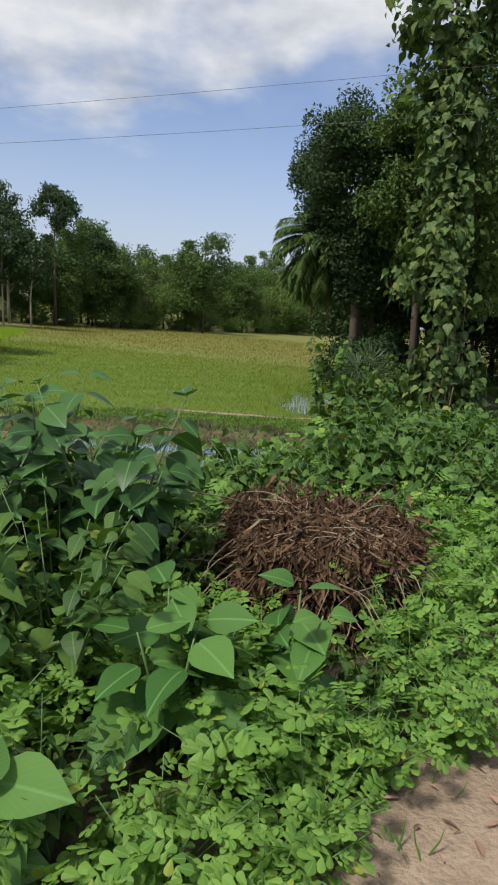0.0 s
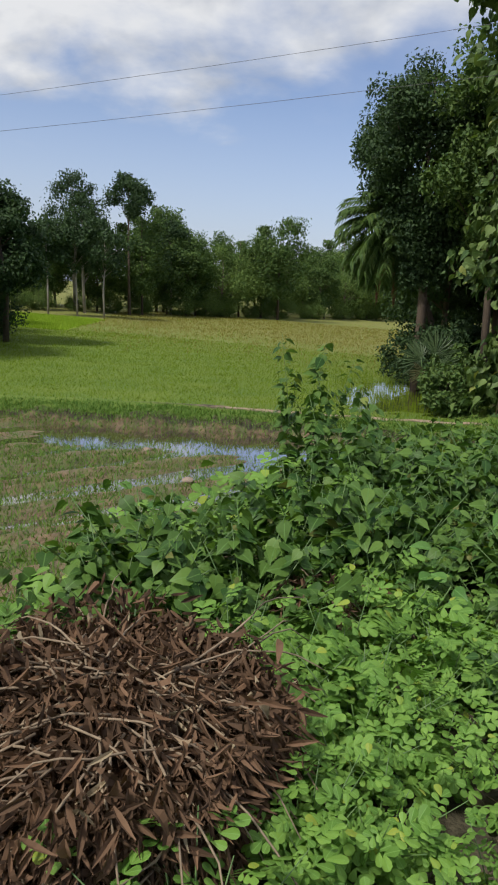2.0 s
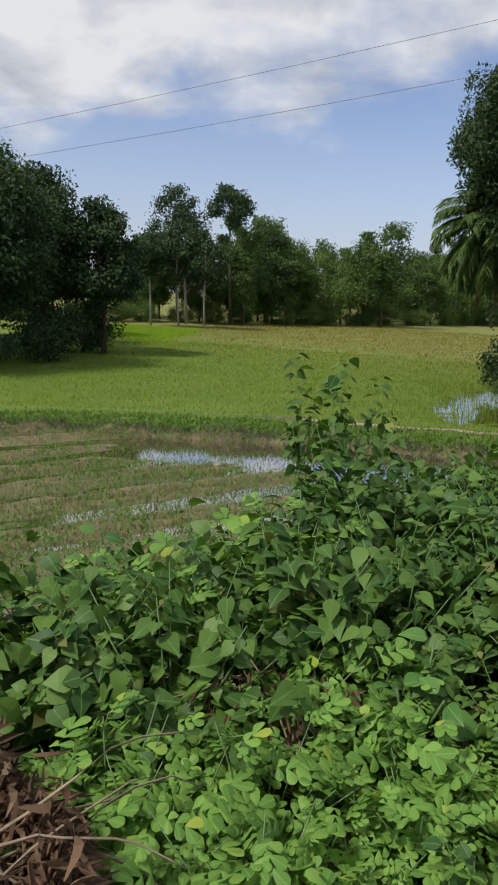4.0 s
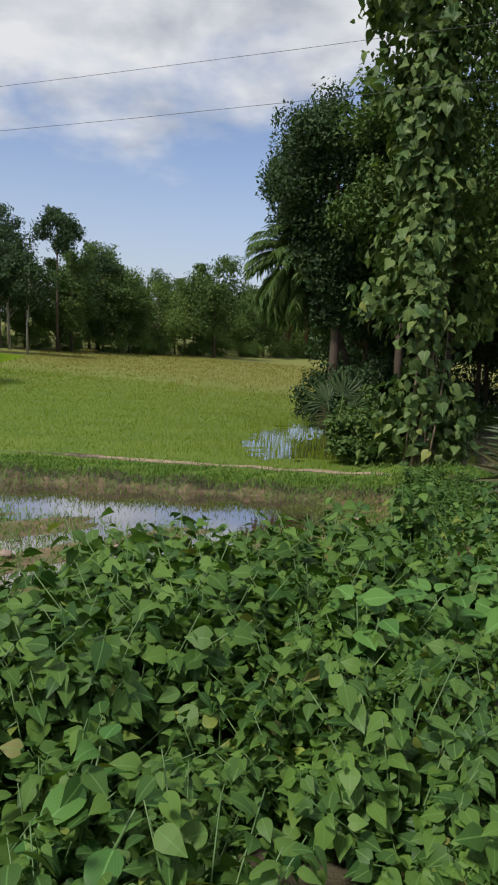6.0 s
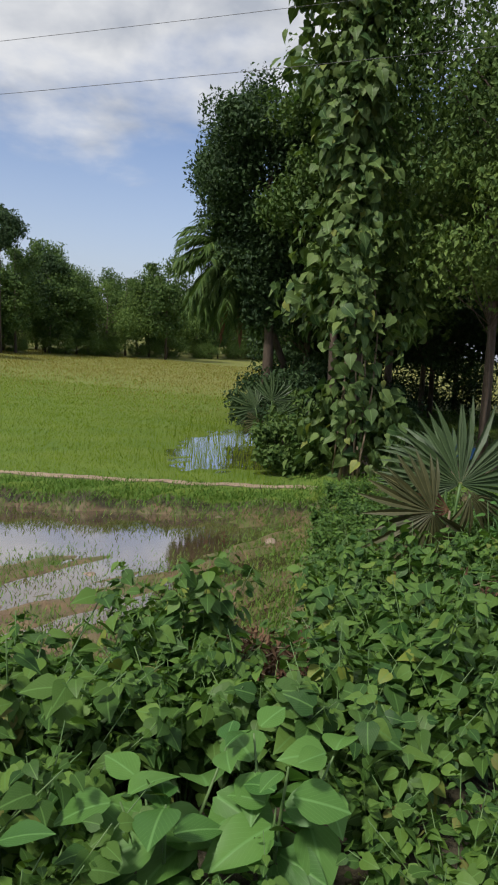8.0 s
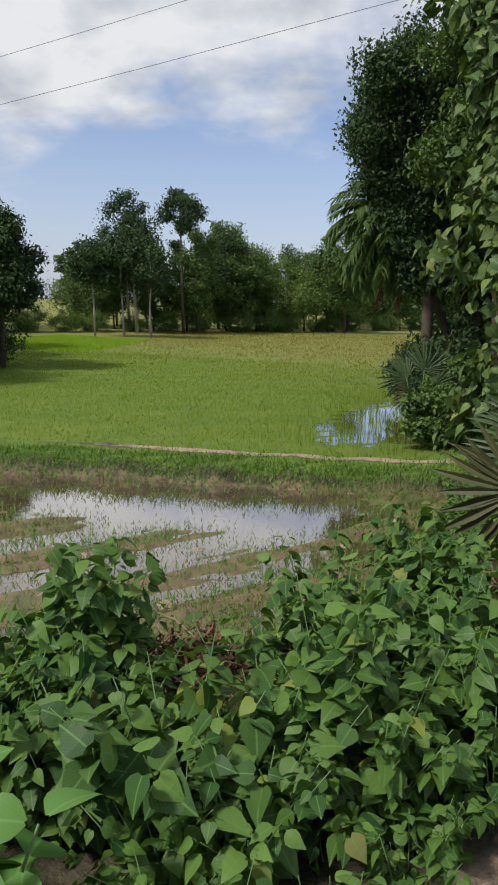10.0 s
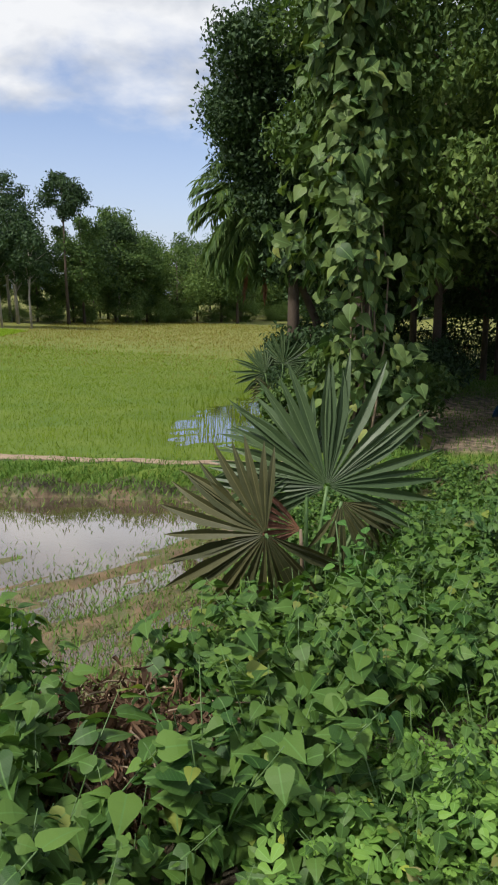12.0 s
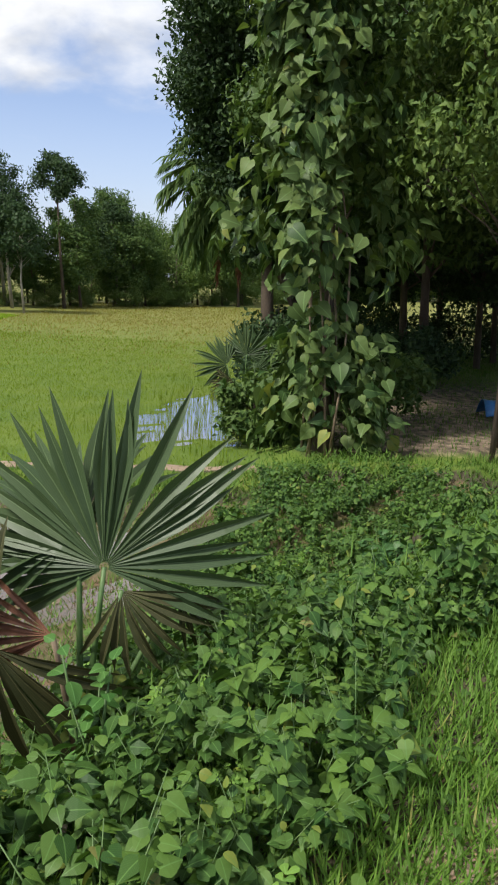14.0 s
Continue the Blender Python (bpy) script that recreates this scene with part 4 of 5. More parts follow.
def vine_tree(x, y, tall):
    r = np.random.default_rng(77)
    z0 = hz(x, y)
    root = thing("vine_clad_tree", "tall tree wrapped in a climber with large heart-shaped leaves", "tree", (x, y, z0))

    def mid(z):
        return np.array((0.7 * np.interp(z, (0, 4, 6, 10, 14), (0, -0.15, -0.6, -1.4, -1.5)) + 0.06 * math.sin(z * 0.7), 0.05 * math.sin(z), z))
    part("trunk", tubes("trunk", [([tuple(mid(z)) for z in (-0.3, 1.5, 3.5, 6, 9, tall)], [0.22, 0.16, 0.13, 0.11, 0.09, 0.05])], M_BARK, 10), root)
    for k in range(6):
        a = k * 1.05
        part("climber_stem", tubes("climber_stem", [([tuple(mid(z) + np.array((math.cos(a + 0.25 * z) * (0.25 + 0.04 * k), -abs(math.sin(a + 0.2 * z)) * 0.35 - 0.1, 0))) for z in (-0.1, 1.2, 2.4, 3.6, 5.0, 6.5)], [0.03, 0.026, 0.022, 0.02, 0.016, 0.01])], M_STALK, 6), root)
    prof_z, prof_r = (0, 0.7, 1.6, 2.2, 2.6, 3.2, 3.7, 4.2, 5.2, 6.0, 7.5, 9.7, 11.3, 12.5, 14.0), (1.1, 1.15, 1.1, 0.7, 0.35, 0.4, 1.5, 2.1, 1.75, 1.3, 1.2, 1.4, 1.3, 2.3, 2.0)
    n = 5600
    # sprays: leaf groups that hang off the column
    cz = r.uniform(0.1, tall - 0.2, 210)
    ca = r.uniform(0, 2 * math.pi, 210)
    cq = r.uniform(0.12, 1.0, 210) ** 0.6
    cen = np.stack([np.array([mid(z) for z in cz])[:, 0] + np.interp(cz, prof_z, prof_r) * cq * np.cos(ca), np.array([mid(z) for z in cz])[:, 1] + 0.85 * np.interp(cz, prof_z, prof_r) * cq * np.sin(ca), cz], -1)
    cz[:48], ca[:48], cq[:48] = r.uniform(3.6, tall - 1, 48), r.uniform(-2.6, -0.5, 48), r.uniform(0.12, 0.4, 48)
    cen = np.stack([np.array([mid(z) for z in cz])[:, 0] + np.interp(cz, prof_z, prof_r) * cq * np.cos(ca), np.array([mid(z) for z in cz])[:, 1] - 0.2 * (np.arange(210) < 48) + 0.85 * np.interp(cz, prof_z, prof_r) * cq * np.sin(ca), cz], -1)
    share = (r.gamma(1.1, size=210) + 0.1) * np.interp(cz, prof_z, prof_r) * np.where(cz < 2.4, 2.2, 1.0)
    w = r.choice(210, size=n, p=share / share.sum())
    off = r.normal(size=(n, 3)) * np.array((0.22, 0.22, 0.3))
    pos = cen[w] + off
    pos[:, 2] = np.maximum(pos[:, 2], 0.05)
    rad = pos - np.array([mid(z) for z in pos[:, 2]])
    outw = rad / (np.linalg.norm(rad, axis=1, keepdims=True) + 1e-6)
    dirs = outw * 0.5 + np.stack((r.normal(size=n) * 0.6, r.normal(size=n) * 0.6, -0.7 + 0.45 * r.normal(size=n)), -1)
    nor = outw + np.array((0, 0, 0.65)) + 0.55 * r.normal(size=(n, 3))
    size = r.uniform(0.45, 1.4, n)
    mats = frames(pos, dirs, nor, size)
    # the leaves on the side towards the track are single pieces, the rest is joined
    front = np.argsort(pos[:, 1] + 0.35 * np.abs(pos[:, 2] - 3.5))[:300]
    rest = np.setdiff1d(np.arange(n), front)
    single = raw_mesh("leaf", *VINE[:2], M_VINE, VINE[2], True)
    for i in front:
        part("leaf", single, root, m=Matrix(mats[i].tolist()))
    tagged(part("climber_foliage", spread("climber_foliage", VINE, mats[rest], M_VINE), root), kind="stuff")


vine_tree(4.25, 24.4, 14.5)


def feather_palm(x, y, tall, fronds, flen, seed):
    """Date palm: short trunk, arching feathered fronds, dead ones hanging."""
    r = np.random.default_rng(seed)
    root = thing("date_palm", "date palm with arching feathery fronds and dead brown ones", "palm", (x, y, hz(x, y)))
    part("trunk", tubes("trunk", [([(2.4, 0.9, -0.2), (1.9, 0.7, tall * 0.45), (0.7, 0.2, tall * 0.85), (0, 0, tall)], [0.17, 0.14, 0.13, 0.16])], M_BARK, 10), root)
    lf = blade([(0, 0.016), (0.4, 0.032), (1, 0.0)], 0.5, 0.3, 0.35)
    for k in range(fronds):
        a = 2 * math.pi * k / fronds * 5.03 + r.normal() * 0.2
        rise = r.uniform(-0.8, 2.6)
        dead = k in (3, 9)
        p, dv = np.array((0, 0, tall)), np.array((math.cos(a), math.sin(a), rise))
        if dead:
            dv = np.array((-0.5 if k == 3 else 0.25, -0.4, -1.2))
        pts = [p]
        for _ in range(9):
            dv = dv / np.linalg.norm(dv) + np.array((0, 0, -0.19))
            p = p + dv / np.linalg.norm(dv) * flen / 9
            pts.append(p)
        fr = part("frond", tubes("frond", [([tuple(q) for q in pts], [0.022 * (1 - 0.09 * i) for i in range(10)])], M_PALM_DEAD if dead else M_GREENSTALK, 5), root)
        pos, ds, ns = [], [], []
        for i in range(96):
            q = 0.12 + 0.88 * (i // 2) / 48
            c = along_line([tuple(t_) for t_ in pts], q)
            tang = along_line([tuple(t_) for t_ in pts], min(q + 0.05, 1)) - along_line([tuple(t_) for t_ in pts], q - 0.05)
            tang = tang / np.linalg.norm(tang)
            side = np.cross(tang, (0, 0, 1.0))
            side = side / (np.linalg.norm(side) + 1e-6) * (1 if i % 2 else -1)
            pos.append(c)
            ds.append((side * (0.25 if dead else 1.0) + tang * 0.9 + np.array((0, 0, -0.2))) + r.normal(size=3) * 0.1)
            ns.append(np.array((0, 0, 1.0)) + 0.2 * r.normal(size=3))
        tagged(part("leaflet", spread("leaflet", lf, frames(np.array(pos), np.array(ds), np.array(ns), r.uniform(0.8, 1.2, 96)), M_PALM_DEAD if dead else M_TREE_MID), fr), kind="stuff")


feather_palm(0.0, 33.4, 6.5, 120, 2.7, 71)

# trees about the yard: thin trunks, dark crowns overhead
for k, (x, y, tall, cr, lo, n, mat, tr) in enumerate((
        (7.9, 25.6, 14.0, 3.8, 6.4, 26000, M_TREE_MID, 0.12), (7.6, 24.8, 9.0, 2.2, 4.8, 11000, M_TREE_LIGHT, 0.05), (10.2, 29.5, 14.0, 3.8, 4.0, 9000, M_TREE_MID, 0.16),
        (6.2, 35.5, 13.0, 3.4, 3.4, 8000, M_TREE_MID, 0.15), (5.4, 41.0, 12.0, 3.6, 2.8, 7000, M_TREE_DARK, 0.15),
        (8.4, 41.2, 12.5, 3.4, 2.6, 7000, M_TREE_DARK, 0.12), (9.3, 44.0, 12.0, 3.4, 2.2, 6000, M_TREE_DARK, 0.12),
        (12.5, 36.0, 13.0, 4.0, 3.0, 7000, M_TREE_DARK, 0.16), (12.8, 43.0, 13.0, 4.0, 2.4, 7000, M_TREE_DARK, 0.16),
        (2.8, 39.5, 12.0, 3.2, 2.4, 8000, M_TREE_DARK, 0.16), (16.0, 39.0, 14.0, 4.5, 2.0, 7000, M_TREE_DARK, 0.18),
        (2.6, 46.0, 11.0, 3.6, 1.4, 6000, M_TREE_DARK, 0.16), (7.0, 49.0, 12.0, 4.2, 1.2, 6000, M_TREE_DARK, 0.16),
        (12.0, 52.0, 12.0, 4.6, 1.0, 6000, M_TREE_DARK, 0.16), (17.5, 49.0, 13.0, 4.6, 1.0, 6000, M_TREE_DARK, 0.18))):
    tree("yard_tree", "slender dark-barked tree shading the earthen yard", 720 + k, (x, y, hz(x, y)), tall, cr, lo, 0.15 if k < 2 else 0.24, n if k < 2 else 2 * n, 80 if k == 0 else 46, mat, M_BARK, tr, (TILT * 0.8, 0), 0.34, 0.8, None, "trees round the yard", 0.5 if k < 2 else 0.1)
# low dark shrubs between the trunks
for k, (x, y, tall, cr) in enumerate(((5.2, 27.6, 2.0, 1.0), (3.0, 28.2, 2.2, 1.1), (2.6, 26.2, 1.6, 0.9), (5.8, 33.5, 2.0, 1.2), (3.6, 35.0, 2.6, 1.5), (8.0, 46.0, 2.2, 2.0), (11.5, 47.5, 2.4, 2.2), (5.0, 45.5, 2.4, 2.0), (15.5, 45.0, 2.5, 2.2), (2.1, 31.2, 3.0, 1.3), (1.5, 33.4, 3.2, 1.4), (2.9, 33.0, 3.2, 1.6), (-19.6, 31.0, 2.0, 1.6), (-21.0, 36.5, 2.2, 1.8), (-27.6, 43.5, 2.2, 1.8), (-19.4, 26.0, 1.8, 1.6))):
    tree("undergrowth_shrub", "dark leafy shrub at the foot of the trees", 760 + k, (x, y, hz(x, y)), tall, cr, 0.15, 0.16, 3600, 26, M_TREE_DARK if k > 2 else M_TREE_MID, M_BARK, 0.04, (0, 0), 0.4, 0.8, None, "shrubs under the trees")

# clump of trees on the near left side of the field
for k, (x, y, tall, cr) in enumerate(((-22.6, 30.5, 10.8, 3.2), (-19.8, 36.5, 8.4, 1.7), (-22.8, 35.6, 10.4, 2.4), (-31.5, 40.0, 9.4, 2.9), (-25.5, 32.0, 11.0, 3.6), (-31.0, 45.0, 10.0, 3.2), (-28.5, 38.0, 11.5, 4.0), (-21.8, 24.5, 10.5, 3.4), (-20.6, 28.0, 9.6, 2.8), (-30.0, 36.6, 9.6, 3.0))):
    tree("field_side_tree", "bushy mid-height tree on the field's edge", 780 + k, (x, y, hz(x, y)), tall, cr + 0.5, 1.8, 0.2, 17000, 70, M_TREE_DARK, M_BARK, 0.14, (TILT, 0), 0.3, 0.8, (0.75, 1, 1, 0.85, 0.45), "trees beside the field")

# far edge of the field: a belt of mixed trees
far_kinds = [tree("far_tree", "leafy tree in the belt along the field", 800, (-27.5, 92.0, FIELD), 11.0, 3.6, 1.4, 0.27, 11000, 44, M_TREE_MID, M_BARK, 0.14, (TILT, 0), 0.36, 0.8, None, "far trees"),
             tree("far_tree", "dense rounded tree in the belt along the field", 801, (-24.5, 99.0, FIELD), 9.0, 4.6, 0.6, 0.27, 12000, 44, M_TREE_LIGHT, M_BARK, 0.14, (TILT, 0), 0.36, 0.8, None, "far trees"),
             tree("far_tree", "dark leafy tree in the belt along the field", 802, (-30.0, 83.0, FIELD), 12.0, 3.0, 2.4, 0.27, 10000, 40, M_TREE_MID, M_BARK, 0.13, (TILT, 0), 0.38, 0.8, None, "far trees")]
tall_pair = tree("tall_tree", "tall slender tree with a tufted crown above the belt", 810, (-30.4, 80.0, FIELD), 15.6, 2.2, 10.2, 0.28, 6000, 16, M_TREE_DARK, M_BARK, 0.16, (TILT, 0), 0.5, 0.8, (0.45, 0.7, 1, 1, 0.8), "tall trees")
for x, y, tall, lo, cr in ((-36.6, 79.0, 16.2, 4.0, 3.4), (-34.0, 76.0, 13.0, 3.0, 2.8), (-29.2, 91.0, 12.6, 2.5, 3.2)):
    tree("tall_tree", "tall dark tree with an upright dense crown", 811 + int(tall), (x, y, FIELD), tall, cr, lo, 0.27, 10000, 44, M_TREE_DARK, M_BARK_PALE, 0.15, (TILT, 0), 0.36, 0.8, (0.7, 1, 1, 0.85, 0.5), "tall trees")
for x, y in ((-28.6, 69.0), (-31.0, 68.0), (-33.6, 67.0)):
    tree("pale_trunk_tree", "tree with a thin straight pale trunk at the field's end", 815 + int(-x), (x, y, FIELD), 9.5, 2.4, 4.4, 0.3, 3600, 24, M_TREE_DARK, M_BARK_PALE, 0.09, (TILT, 0), 0.4, 0.8, None, "pale-trunked trees")
belt = ((-46, 60), (-43, 70), (-38, 79), (-32.5, 86), (-27.5, 93), (-23.5, 101), (-20, 110), (-16, 121), (-11.5, 136), (-7, 150), (-2, 165), (4, 175), (12, 185), (22, 190))
for row, (back, count) in enumerate(((0, 20), (7, 20), (15, 18))):
    for k in range(count):
        q = (k + rng.uniform(0.1, 0.9)) / count * (len(belt) - 1)
        i = int(q)
        x = belt[i][0] + (belt[i + 1][0] - belt[i][0]) * (q - i) - back * 0.75 + rng.normal() * 0.8
        y = belt[i][1] + (belt[i + 1][1] - belt[i][1]) * (q - i) + back * 0.6 + rng.normal() * 1.0
        far = step(80, 160, y)
        kind = far_kinds[int(rng.integers(3))]
        sc = (0.78 + 0.42 * far) * rng.uniform(0.8, 1.15) * (1.0 + 0.08 * row)
        copy_thing(kind, Matrix.LocRotScale((x, y, FIELD), Euler((0, 0, rng.uniform(-0.6, 0.6))), (sc, sc, sc)))
for k in range(26):
    q = (k + rng.uniform(0.1, 0.9)) / 26 * (len(belt) - 1)
    i = int(q)
    x = belt[i][0] + (belt[i + 1][0] - belt[i][0]) * (q - i) + 0.6
    y = belt[i][1] + (belt[i + 1][1] - belt[i][1]) * (q - i) - 1.0
    sc = rng.uniform(0.22, 0.42) * (1 + 0.5 * step(80, 160, y))
    ob = copy_thing(far_kinds[1], Matrix.LocRotScale((x, y, FIELD - 0.2), Euler((0, 0, rng.uniform(-3, 3))), (sc * 1.3, sc * 1.3, sc)))
    ob["label"] = "low bush at the foot of the far trees"
# closing belts beyond and behind
for k in range(34):
    a = rng.uniform(0.35, 1.5) if k % 2 else rng.uniform(2.6, 6.0)
    x, y = 5 + 95 * math.sin(a + 1.0), 10 + 95 * math.cos(a + 1.0)
    copy_thing(far_kinds[k % 3], Matrix.LocRotScale((x, y, hz(x, y) - 0.1), Euler((0, 0, rng.uniform(-3, 3))), (1.25,) * 3))


# ---- grass, rice and litter ----
def tufts(name, label, pts, mat, blades, tall, lean, width, seed, category="grass"):
    """Many grass tufts as one mass."""
    r = np.random.default_rng(seed)
    pts = np.repeat(np.asarray(pts), blades, 0)
    n = len(pts)
    a = r.uniform(0, 2 * math.pi, n)
    pos = pts.copy()
    pos[:, :2] += r.normal(size=(n, 2)) * lean * 0.25
    pos[:, 2] -= 0.01
    dirs = np.stack((np.cos(a) * lean, np.sin(a) * lean, np.ones(n)), -1)
    nor = np.stack((-np.cos(a), -np.sin(a), np.full(n, 0.3)), -1)
    shp = blade([(0, width), (0.5, width * 0.9), (1, 0.0)], tall, 0.1, 0.35)
    ob = new(name, spread(name, shp, frames(pos, dirs, -nor, r.uniform(0.6, 1.3, n)), mat))
    return tagged(ob, label, category, kind="stuff")


def scatter(n, x0, x1, y0, y1, keep, seed):
    r = np.random.default_rng(seed)
    x, y = r.uniform(x0, x1, n), r.uniform(y0, y1, n)
    k = keep(x, y, r)
    x, y = x[k], y[k]
    return np.stack((x, y, height(x, y)), -1)


def in_rice(x, y):
    return (bund_offset(x, y) > 0.75) & (x - 0.04 * (y - 24) < 2.6) & (x > -0.62 * y - 4.0)


def tan_belt(x, y):
    return step(32, 62, y + 0.25 * x) * 0.85 + 0.14 * waves(x, y, 0.3)


wet = lambda x, y: np.clip(np.exp(-(((x - 0.8) / 1.9) ** 2 + ((y - 30.0) / 4.4) ** 2)) * (0.85 + 0.6 * waves(x, y, 1.6)), 0, 1)
tufts("rice", "green young rice standing in the field", scatter(60000, -26, 3, 15, 50, lambda x, y, r: in_rice(x, y) & (r.random(len(x)) < 1.0 - 1.5 * wet(x, y)) & (r.random(len(x)) > tan_belt(x, y)), 1), M_RICE, 4, 0.11, 1.5, 0.005, 11, "rice")
tufts("rice", "rice further out, turning straw brown", scatter(26000, -34, 3, 36, 100, lambda x, y, r: in_rice(x, y) & (x > -0.3 * y - 8) & (r.random(len(x)) < tan_belt(x, y)), 2), M_RICE_TAN, 3, 0.14, 1.1, 0.012, 12, "rice")
tufts("rice", "rice of the far end, half green", scatter(16000, -34, 3, 46, 110, lambda x, y, r: in_rice(x, y) & (x > -0.3 * y - 8) & (r.random(len(x)) > tan_belt(x, y)), 3), M_RICE, 3, 0.14, 1.1, 0.012, 13, "rice")
on_bund = lambda x, y, r: (np.abs(bund_offset(x, y)) < 0.98) & (np.abs(bund_offset(x, y) - 0.5) > 0.26)
tufts("grass", "short trodden grass on the bund", scatter(60000, -16, 8, 14, 26, on_bund, 4), M_BANKGRASS, 4, 0.09, 1.3, 0.008, 14)
mud_grass = lambda x, y, r: (bund_offset(x, y) < -1.0) & (along(x, y)[1] > 3.4) & (height(x, y) > FIELD + 0.005) & (waves(x, y, 0.55) + 0.35 * r.normal(size=len(x)) > -0.6)
tufts("grass", "thick grass hanging over the bund's muddy edge", scatter(60000, -16, 6, 14, 25, lambda x, y, r: (bund_offset(x, y) < -0.05) & (bund_offset(x, y) > -0.93 + 0.08 * waves(x, y, 1.5)), 44), M_BANKGRASS, 4, 0.11, 1.7, 0.008, 45)
tufts("grass", "sparse grass on the wet ploughed ridges", scatter(90000, -14, 5, 6, 21, mud_grass, 5), M_BANKGRASS, 4, 0.075, 1.4, 0.007, 15)
tufts("rice", "bright green bed of rice seedlings", scatter(16000, -36, -21, 48, 65, lambda x, y, r: x < -22.4 - 0.27 * (y - 47.8), 46), M_SEEDLING, 3, 0.2, 0.9, 0.02, 47, "rice")
reed = lambda x, y, r: (r.random(len(x)) < 0.34 * wet(x, y) + 0.01) & in_rice(x, y)
tufts("rice", "rice stalks standing in the puddle", scatter(7000, -2.5, 3.2, 23.5, 36, reed, 6), M_RICE, 3, 0.28, 0.45, 0.007, 16, "rice")
yard_grass = lambda x, y, r: (x - 0.04 * (y - 24) > 2.9) & (bund_offset(x, y) > 0.9) & (r.random(len(x)) < 0.45 + 0.5 * step(33, 42, y) + 0.3 * waves(x, y, 0.5))
tufts("grass", "thin grass in the shaded yard", scatter(22000, 2.8, 16, 23, 52, yard_grass, 7), M_BANKGRASS, 3, 0.1, 0.7, 0.008, 17)
lawn = lambda x, y, r: (along(x, y)[1] > -0.2 + 0.14 * r.normal(size=len(x))) & (along(x, y)[1] < 0.5) & (along(x, y)[0] > 10.9)
tufts("grass", "lush bright green roadside grass", scatter(22000, 4.4, 9, 9, 18, lawn, 8), M_GRASS, 9, 0.17, 1.6, 0.0042, 18)
verge = lambda x, y, r: (np.abs(along(x, y)[1] - 0.12) < 0.22)
tufts("grass", "short grass on the verge of the sandy track", scatter(4200, -1, 8, 0, 14, verge, 9), M_BANKGRASS, 4, 0.09, 0.9, 0.003, 19)
slope = lambda x, y, r: (along(x, y)[1] > 1.5) & (along(x, y)[1] < 4.3) & (bund_offset(x, y) < 0.8)
tufts("grass", "rough grass on the slope of the bank", scatter(20000, -6, 8, 4, 24, slope, 10), M_BANKGRASS, 5, 0.16, 0.8, 0.006, 20)

# low cover of small leaves between the weeds
gc = scatter(26000, -3, 9, -0.5, 20, lambda x, y, r: (along(x, y)[1] > 0.05 + 0.08 * r.normal(size=len(x))) & (along(x, y)[1] < 2.6) & (along(x, y)[0] < 16), 61)
gr = np.random.default_rng(62)
gn = len(gc)
ga = gr.uniform(0, 6.28, gn)
cover = new("ground_cover", spread("ground_cover", CREEP, frames(gc + np.stack((np.zeros(gn), np.zeros(gn), gr.uniform(0.02, 0.14, gn)), -1), np.stack((np.cos(ga), np.sin(ga), 0.3 * gr.normal(size=gn)), -1), np.stack((0.4 * gr.normal(size=gn), 0.4 * gr.normal(size=gn), np.ones(gn)), -1), gr.uniform(0.5, 1.2, gn)), M_CREEP))
tagged(cover, "low green creeper leaves covering the bank's soil", "ground cover", kind="stuff")

# leaf litter and twigs on the track
litter_pts = scatter(12000, -1, 9, 0.5, 15, lambda x, y, r: (along(x, y)[1] < 0.25) & (r.random(len(x)) < np.exp(-np.abs(along(x, y)[1] + 0.1) / 0.28)), 21)
lr = np.random.default_rng(22)
ln_ = len(litter_pts)
la = lr.uniform(0, 6.28, ln_)
litter_shape = blade([(0, 0.004), (0.4, 0.013), (0.75, 0.010), (1, 0.0)], 0.075, 0.5, 0.1)
litter = new("leaf_litter", spread("leaf_litter", litter_shape, frames(litter_pts + np.array((0, 0, 0.014)), np.stack((np.cos(la), np.sin(la), 0.08 * lr.normal(size=ln_)), -1), np.stack((0.3 * lr.normal(size=ln_), 0.3 * lr.normal(size=ln_), np.ones(ln_)), -1), lr.uniform(0.25, 0.85, ln_)), M_LITTER))
tagged(litter, "dry leaves and straw scattered on the track", "litter", kind="stuff")
for k in range(26):
    x, y = place(lr.uniform(-0.5, 13), lr.uniform(-0.5, 0.15))
    a, l = lr.uniform(0, 6.28), lr.uniform(0.06, 0.22)
    z = hz(x, y) + 0.004
    tagged(new("twig", tubes("twig", [([(x, y, z), (x + l * 0.5 * math.cos(a), y + l * 0.5 * math.sin(a), z + 0.006), (x + l * math.cos(a + 0.2), y + l * math.sin(a + 0.2), z + 0.002)], [0.004, 0.003, 0.002])], M_TWIG, 5)), "dry pale twig lying on the sandy track", "twig", "twigs on the track")


def clod(x, y, size, seed, label):
    bm = bmesh.new()
    bmesh.ops.create_icosphere(bm, subdivisions=2, radius=size)
    r = np.random.default_rng(seed)
    for v in bm.verts:
        v.co *= 1 + 0.22 * noise.noise(v.co / size * 1.3 + Vector((seed, 0, 0)))
        v.co.z *= 0.6
    me = bpy.data.meshes.new("clod")
    bm.to_mesh(me)
    bm.free()
    me.materials.append(M_STONE)
    ob = new("earth_clod", me)
    ob.location = (x, y, hz(x, y) + size * 0.25)
    tagged(ob, label, "clod", "clods in the field")


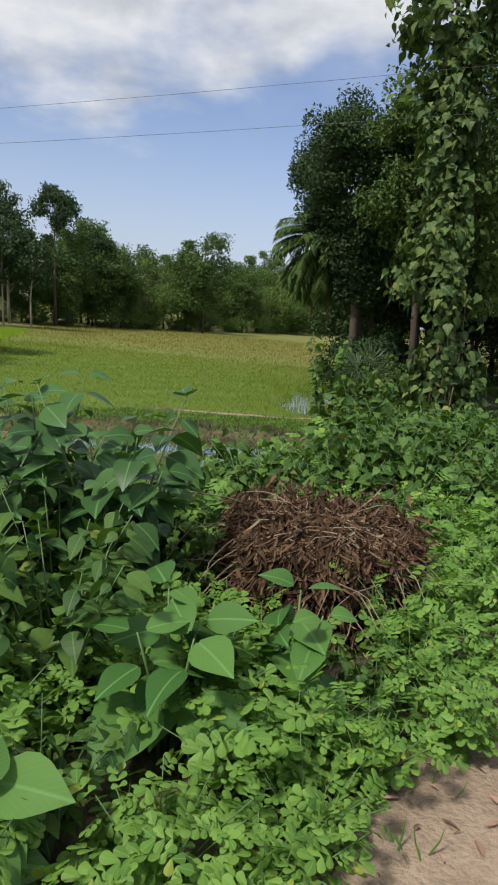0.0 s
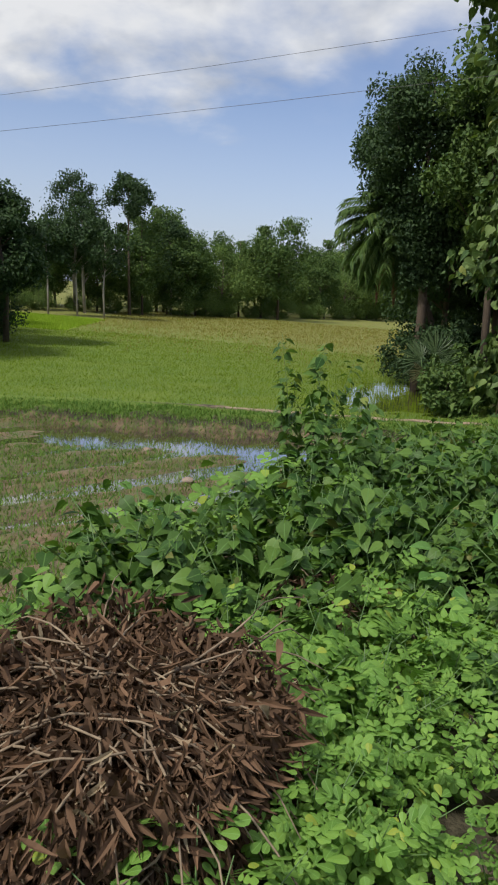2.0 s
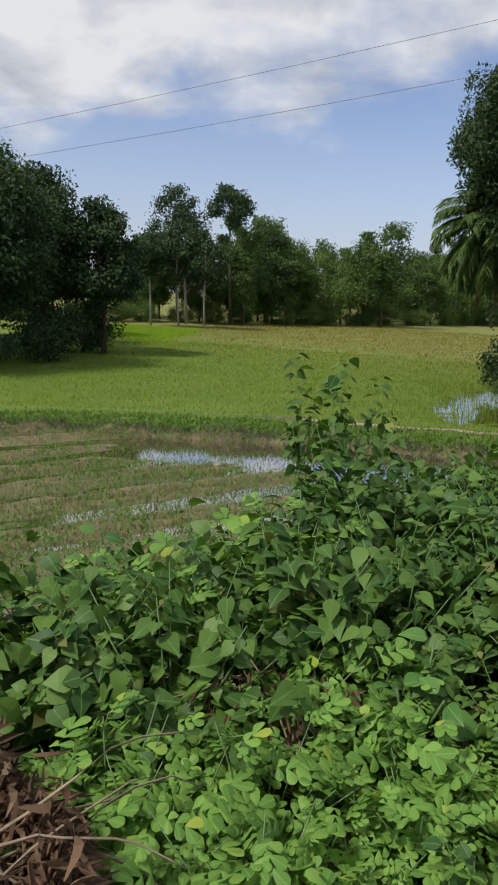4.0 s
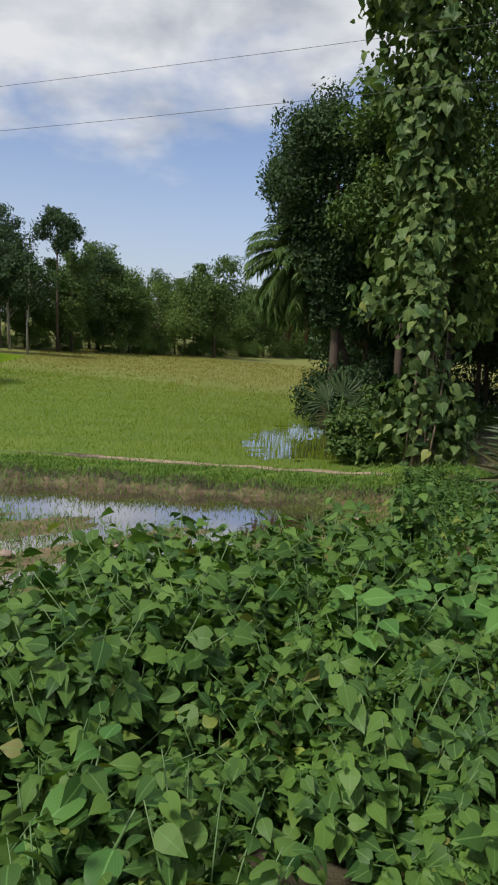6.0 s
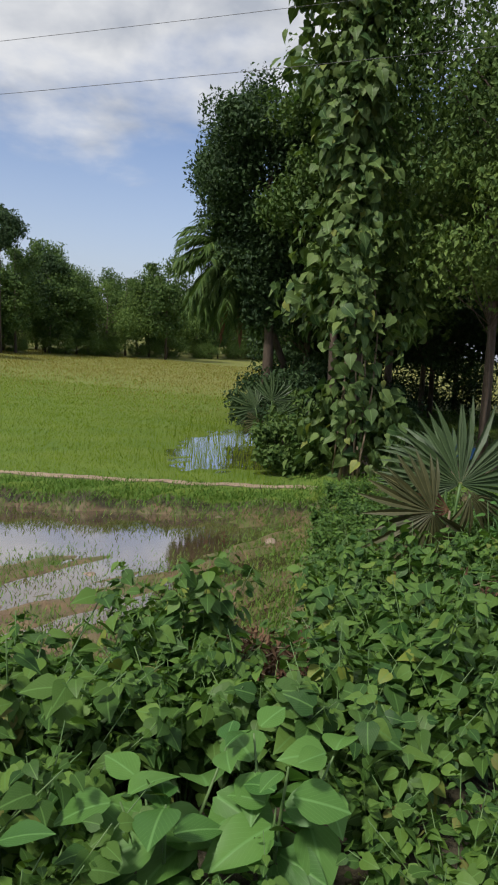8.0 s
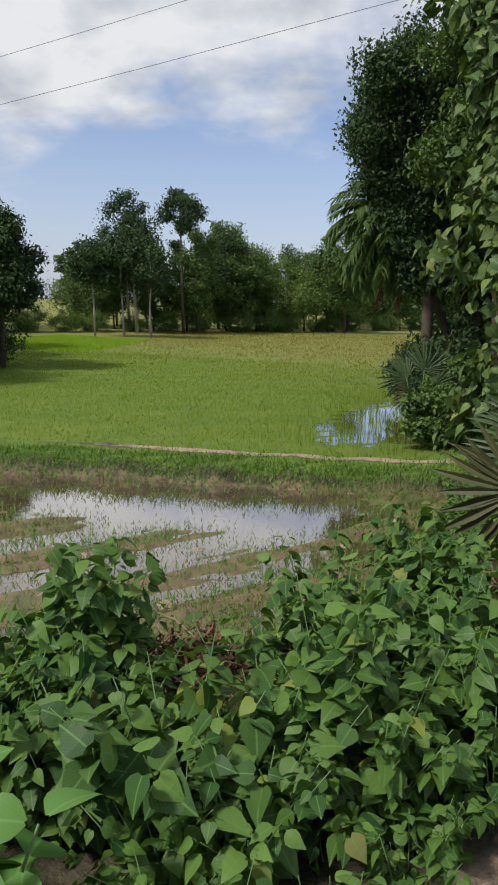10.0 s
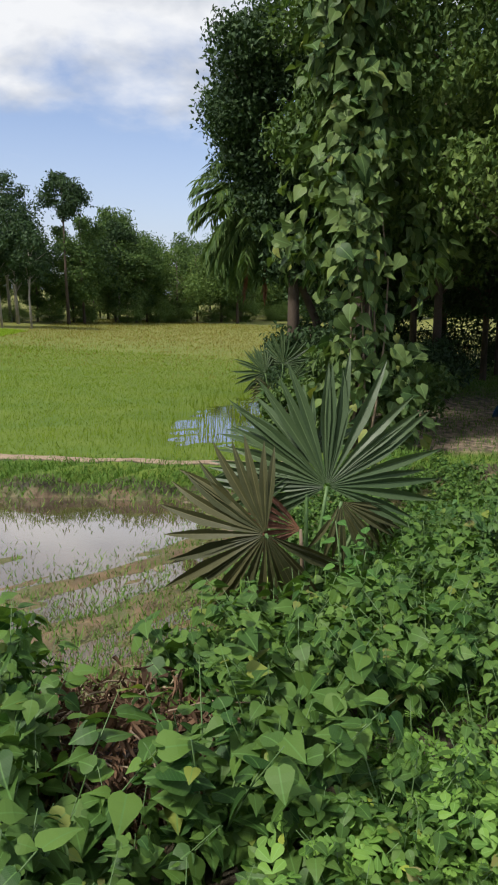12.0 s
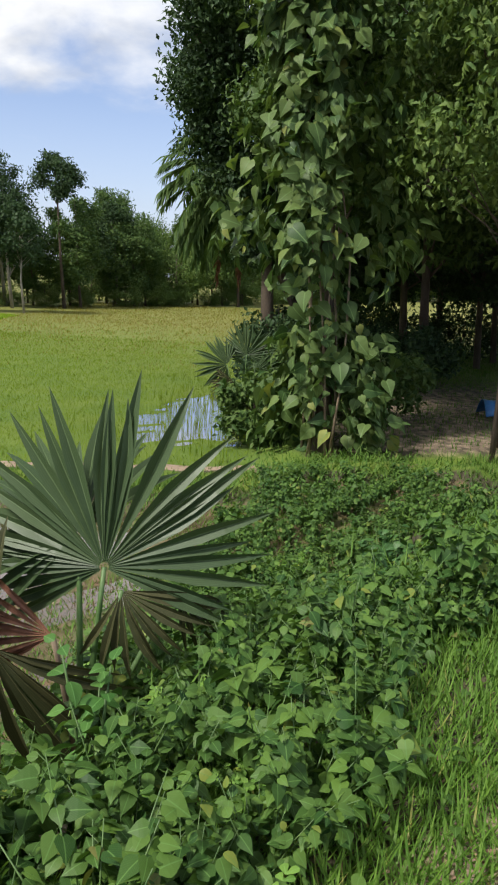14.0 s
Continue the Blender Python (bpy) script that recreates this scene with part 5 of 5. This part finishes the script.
for k, (x, y, size) in enumerate(((1.5, 20.6, 0.14), (0.9, 18.6, 0.10), (1.6, 18.3, 0.08), (0.1, 16.3, 0.12), (-1.2, 15.2, 0.10), (2.1, 17.4, 0.09), (-2.6, 14.1, 0.11), (0.6, 14.2, 0.12), (-4.2, 16.2, 0.1), (2.7, 18.9, 0.12))):
    clod(x, y, size, 30 + k, "pale clod of earth in the wet plot")

# brushwood and a blue sheet by the yard
brush = thing("brushwood_pile", "pile of cut dry branches at the yard's edge", "brushwood", (5.9, 23.9, hz(5.9, 23.9)))
for k in range(22):
    a, l = lr.uniform(-0.5, 0.5) + (math.pi if k % 2 else 0), lr.uniform(0.5, 1.3)
    p = np.array((lr.uniform(-0.8, 0.9), lr.uniform(-0.25, 0.25), lr.uniform(0.03, 0.16)))
    part("branch", tubes("branch", [([tuple(p), (p[0] + l * 0.5 * math.cos(a), p[1] + l * 0.5 * math.sin(a), p[2] + lr.uniform(0, 0.12)), (p[0] + l * math.cos(a + 0.2), p[1] + l * math.sin(a + 0.2), max(0.03, p[2] + lr.uniform(-0.05, 0.2)))], [0.022, 0.016, 0.008])], M_TWIG if k % 3 else M_BARK_RED, 6), brush)
tv, tf = [], []
for i in range(15):
    for j in range(11):
        u, w = i / 14, j / 10
        tv.append((u * 1.5 - 0.75, w * 0.9 - 0.45, 0.62 * math.sin(math.pi * (0.08 + 0.84 * w)) ** 0.7 * (0.85 + 0.15 * math.sin(4 * u + 1)) + 0.03 * math.sin(11 * u + 5 * w) - 0.12))
tf = [(i * 11 + j, (i + 1) * 11 + j, (i + 1) * 11 + j + 1, i * 11 + j + 1) for i in range(14) for j in range(10)]
tarp = new("blue_tarpaulin", raw_mesh("blue_tarpaulin", tv, tf, M_TARP, None, True))
sol = tarp.modifiers.new("thick", "SOLIDIFY")
sol.thickness = 0.01
tarp.matrix_basis = pose(8.45, 29.6, hz(8.45, 29.6), 0, 0, 12)
tagged(tarp, "blue plastic sheet over a low stack in the yard", "tarpaulin")

# overhead wires along the field
for z0, y0, x0, sl, dy in ((7.69, 20.5, 0.33, 0.112, -0.092), (6.61, 19.8, 1.88, 0.089, -0.144)):
    pts = [(x0 + q, y0 + dy * q, z0 + sl * q + 0.0007 * q * q) for q in range(-70, 61, 5)]
    tagged(new("overhead_wire", tubes("overhead_wire", [(pts, [0.0052] * len(pts))], M_WIRE, 6)), "thin dark power line strung across the field", "wire", "overhead wires")
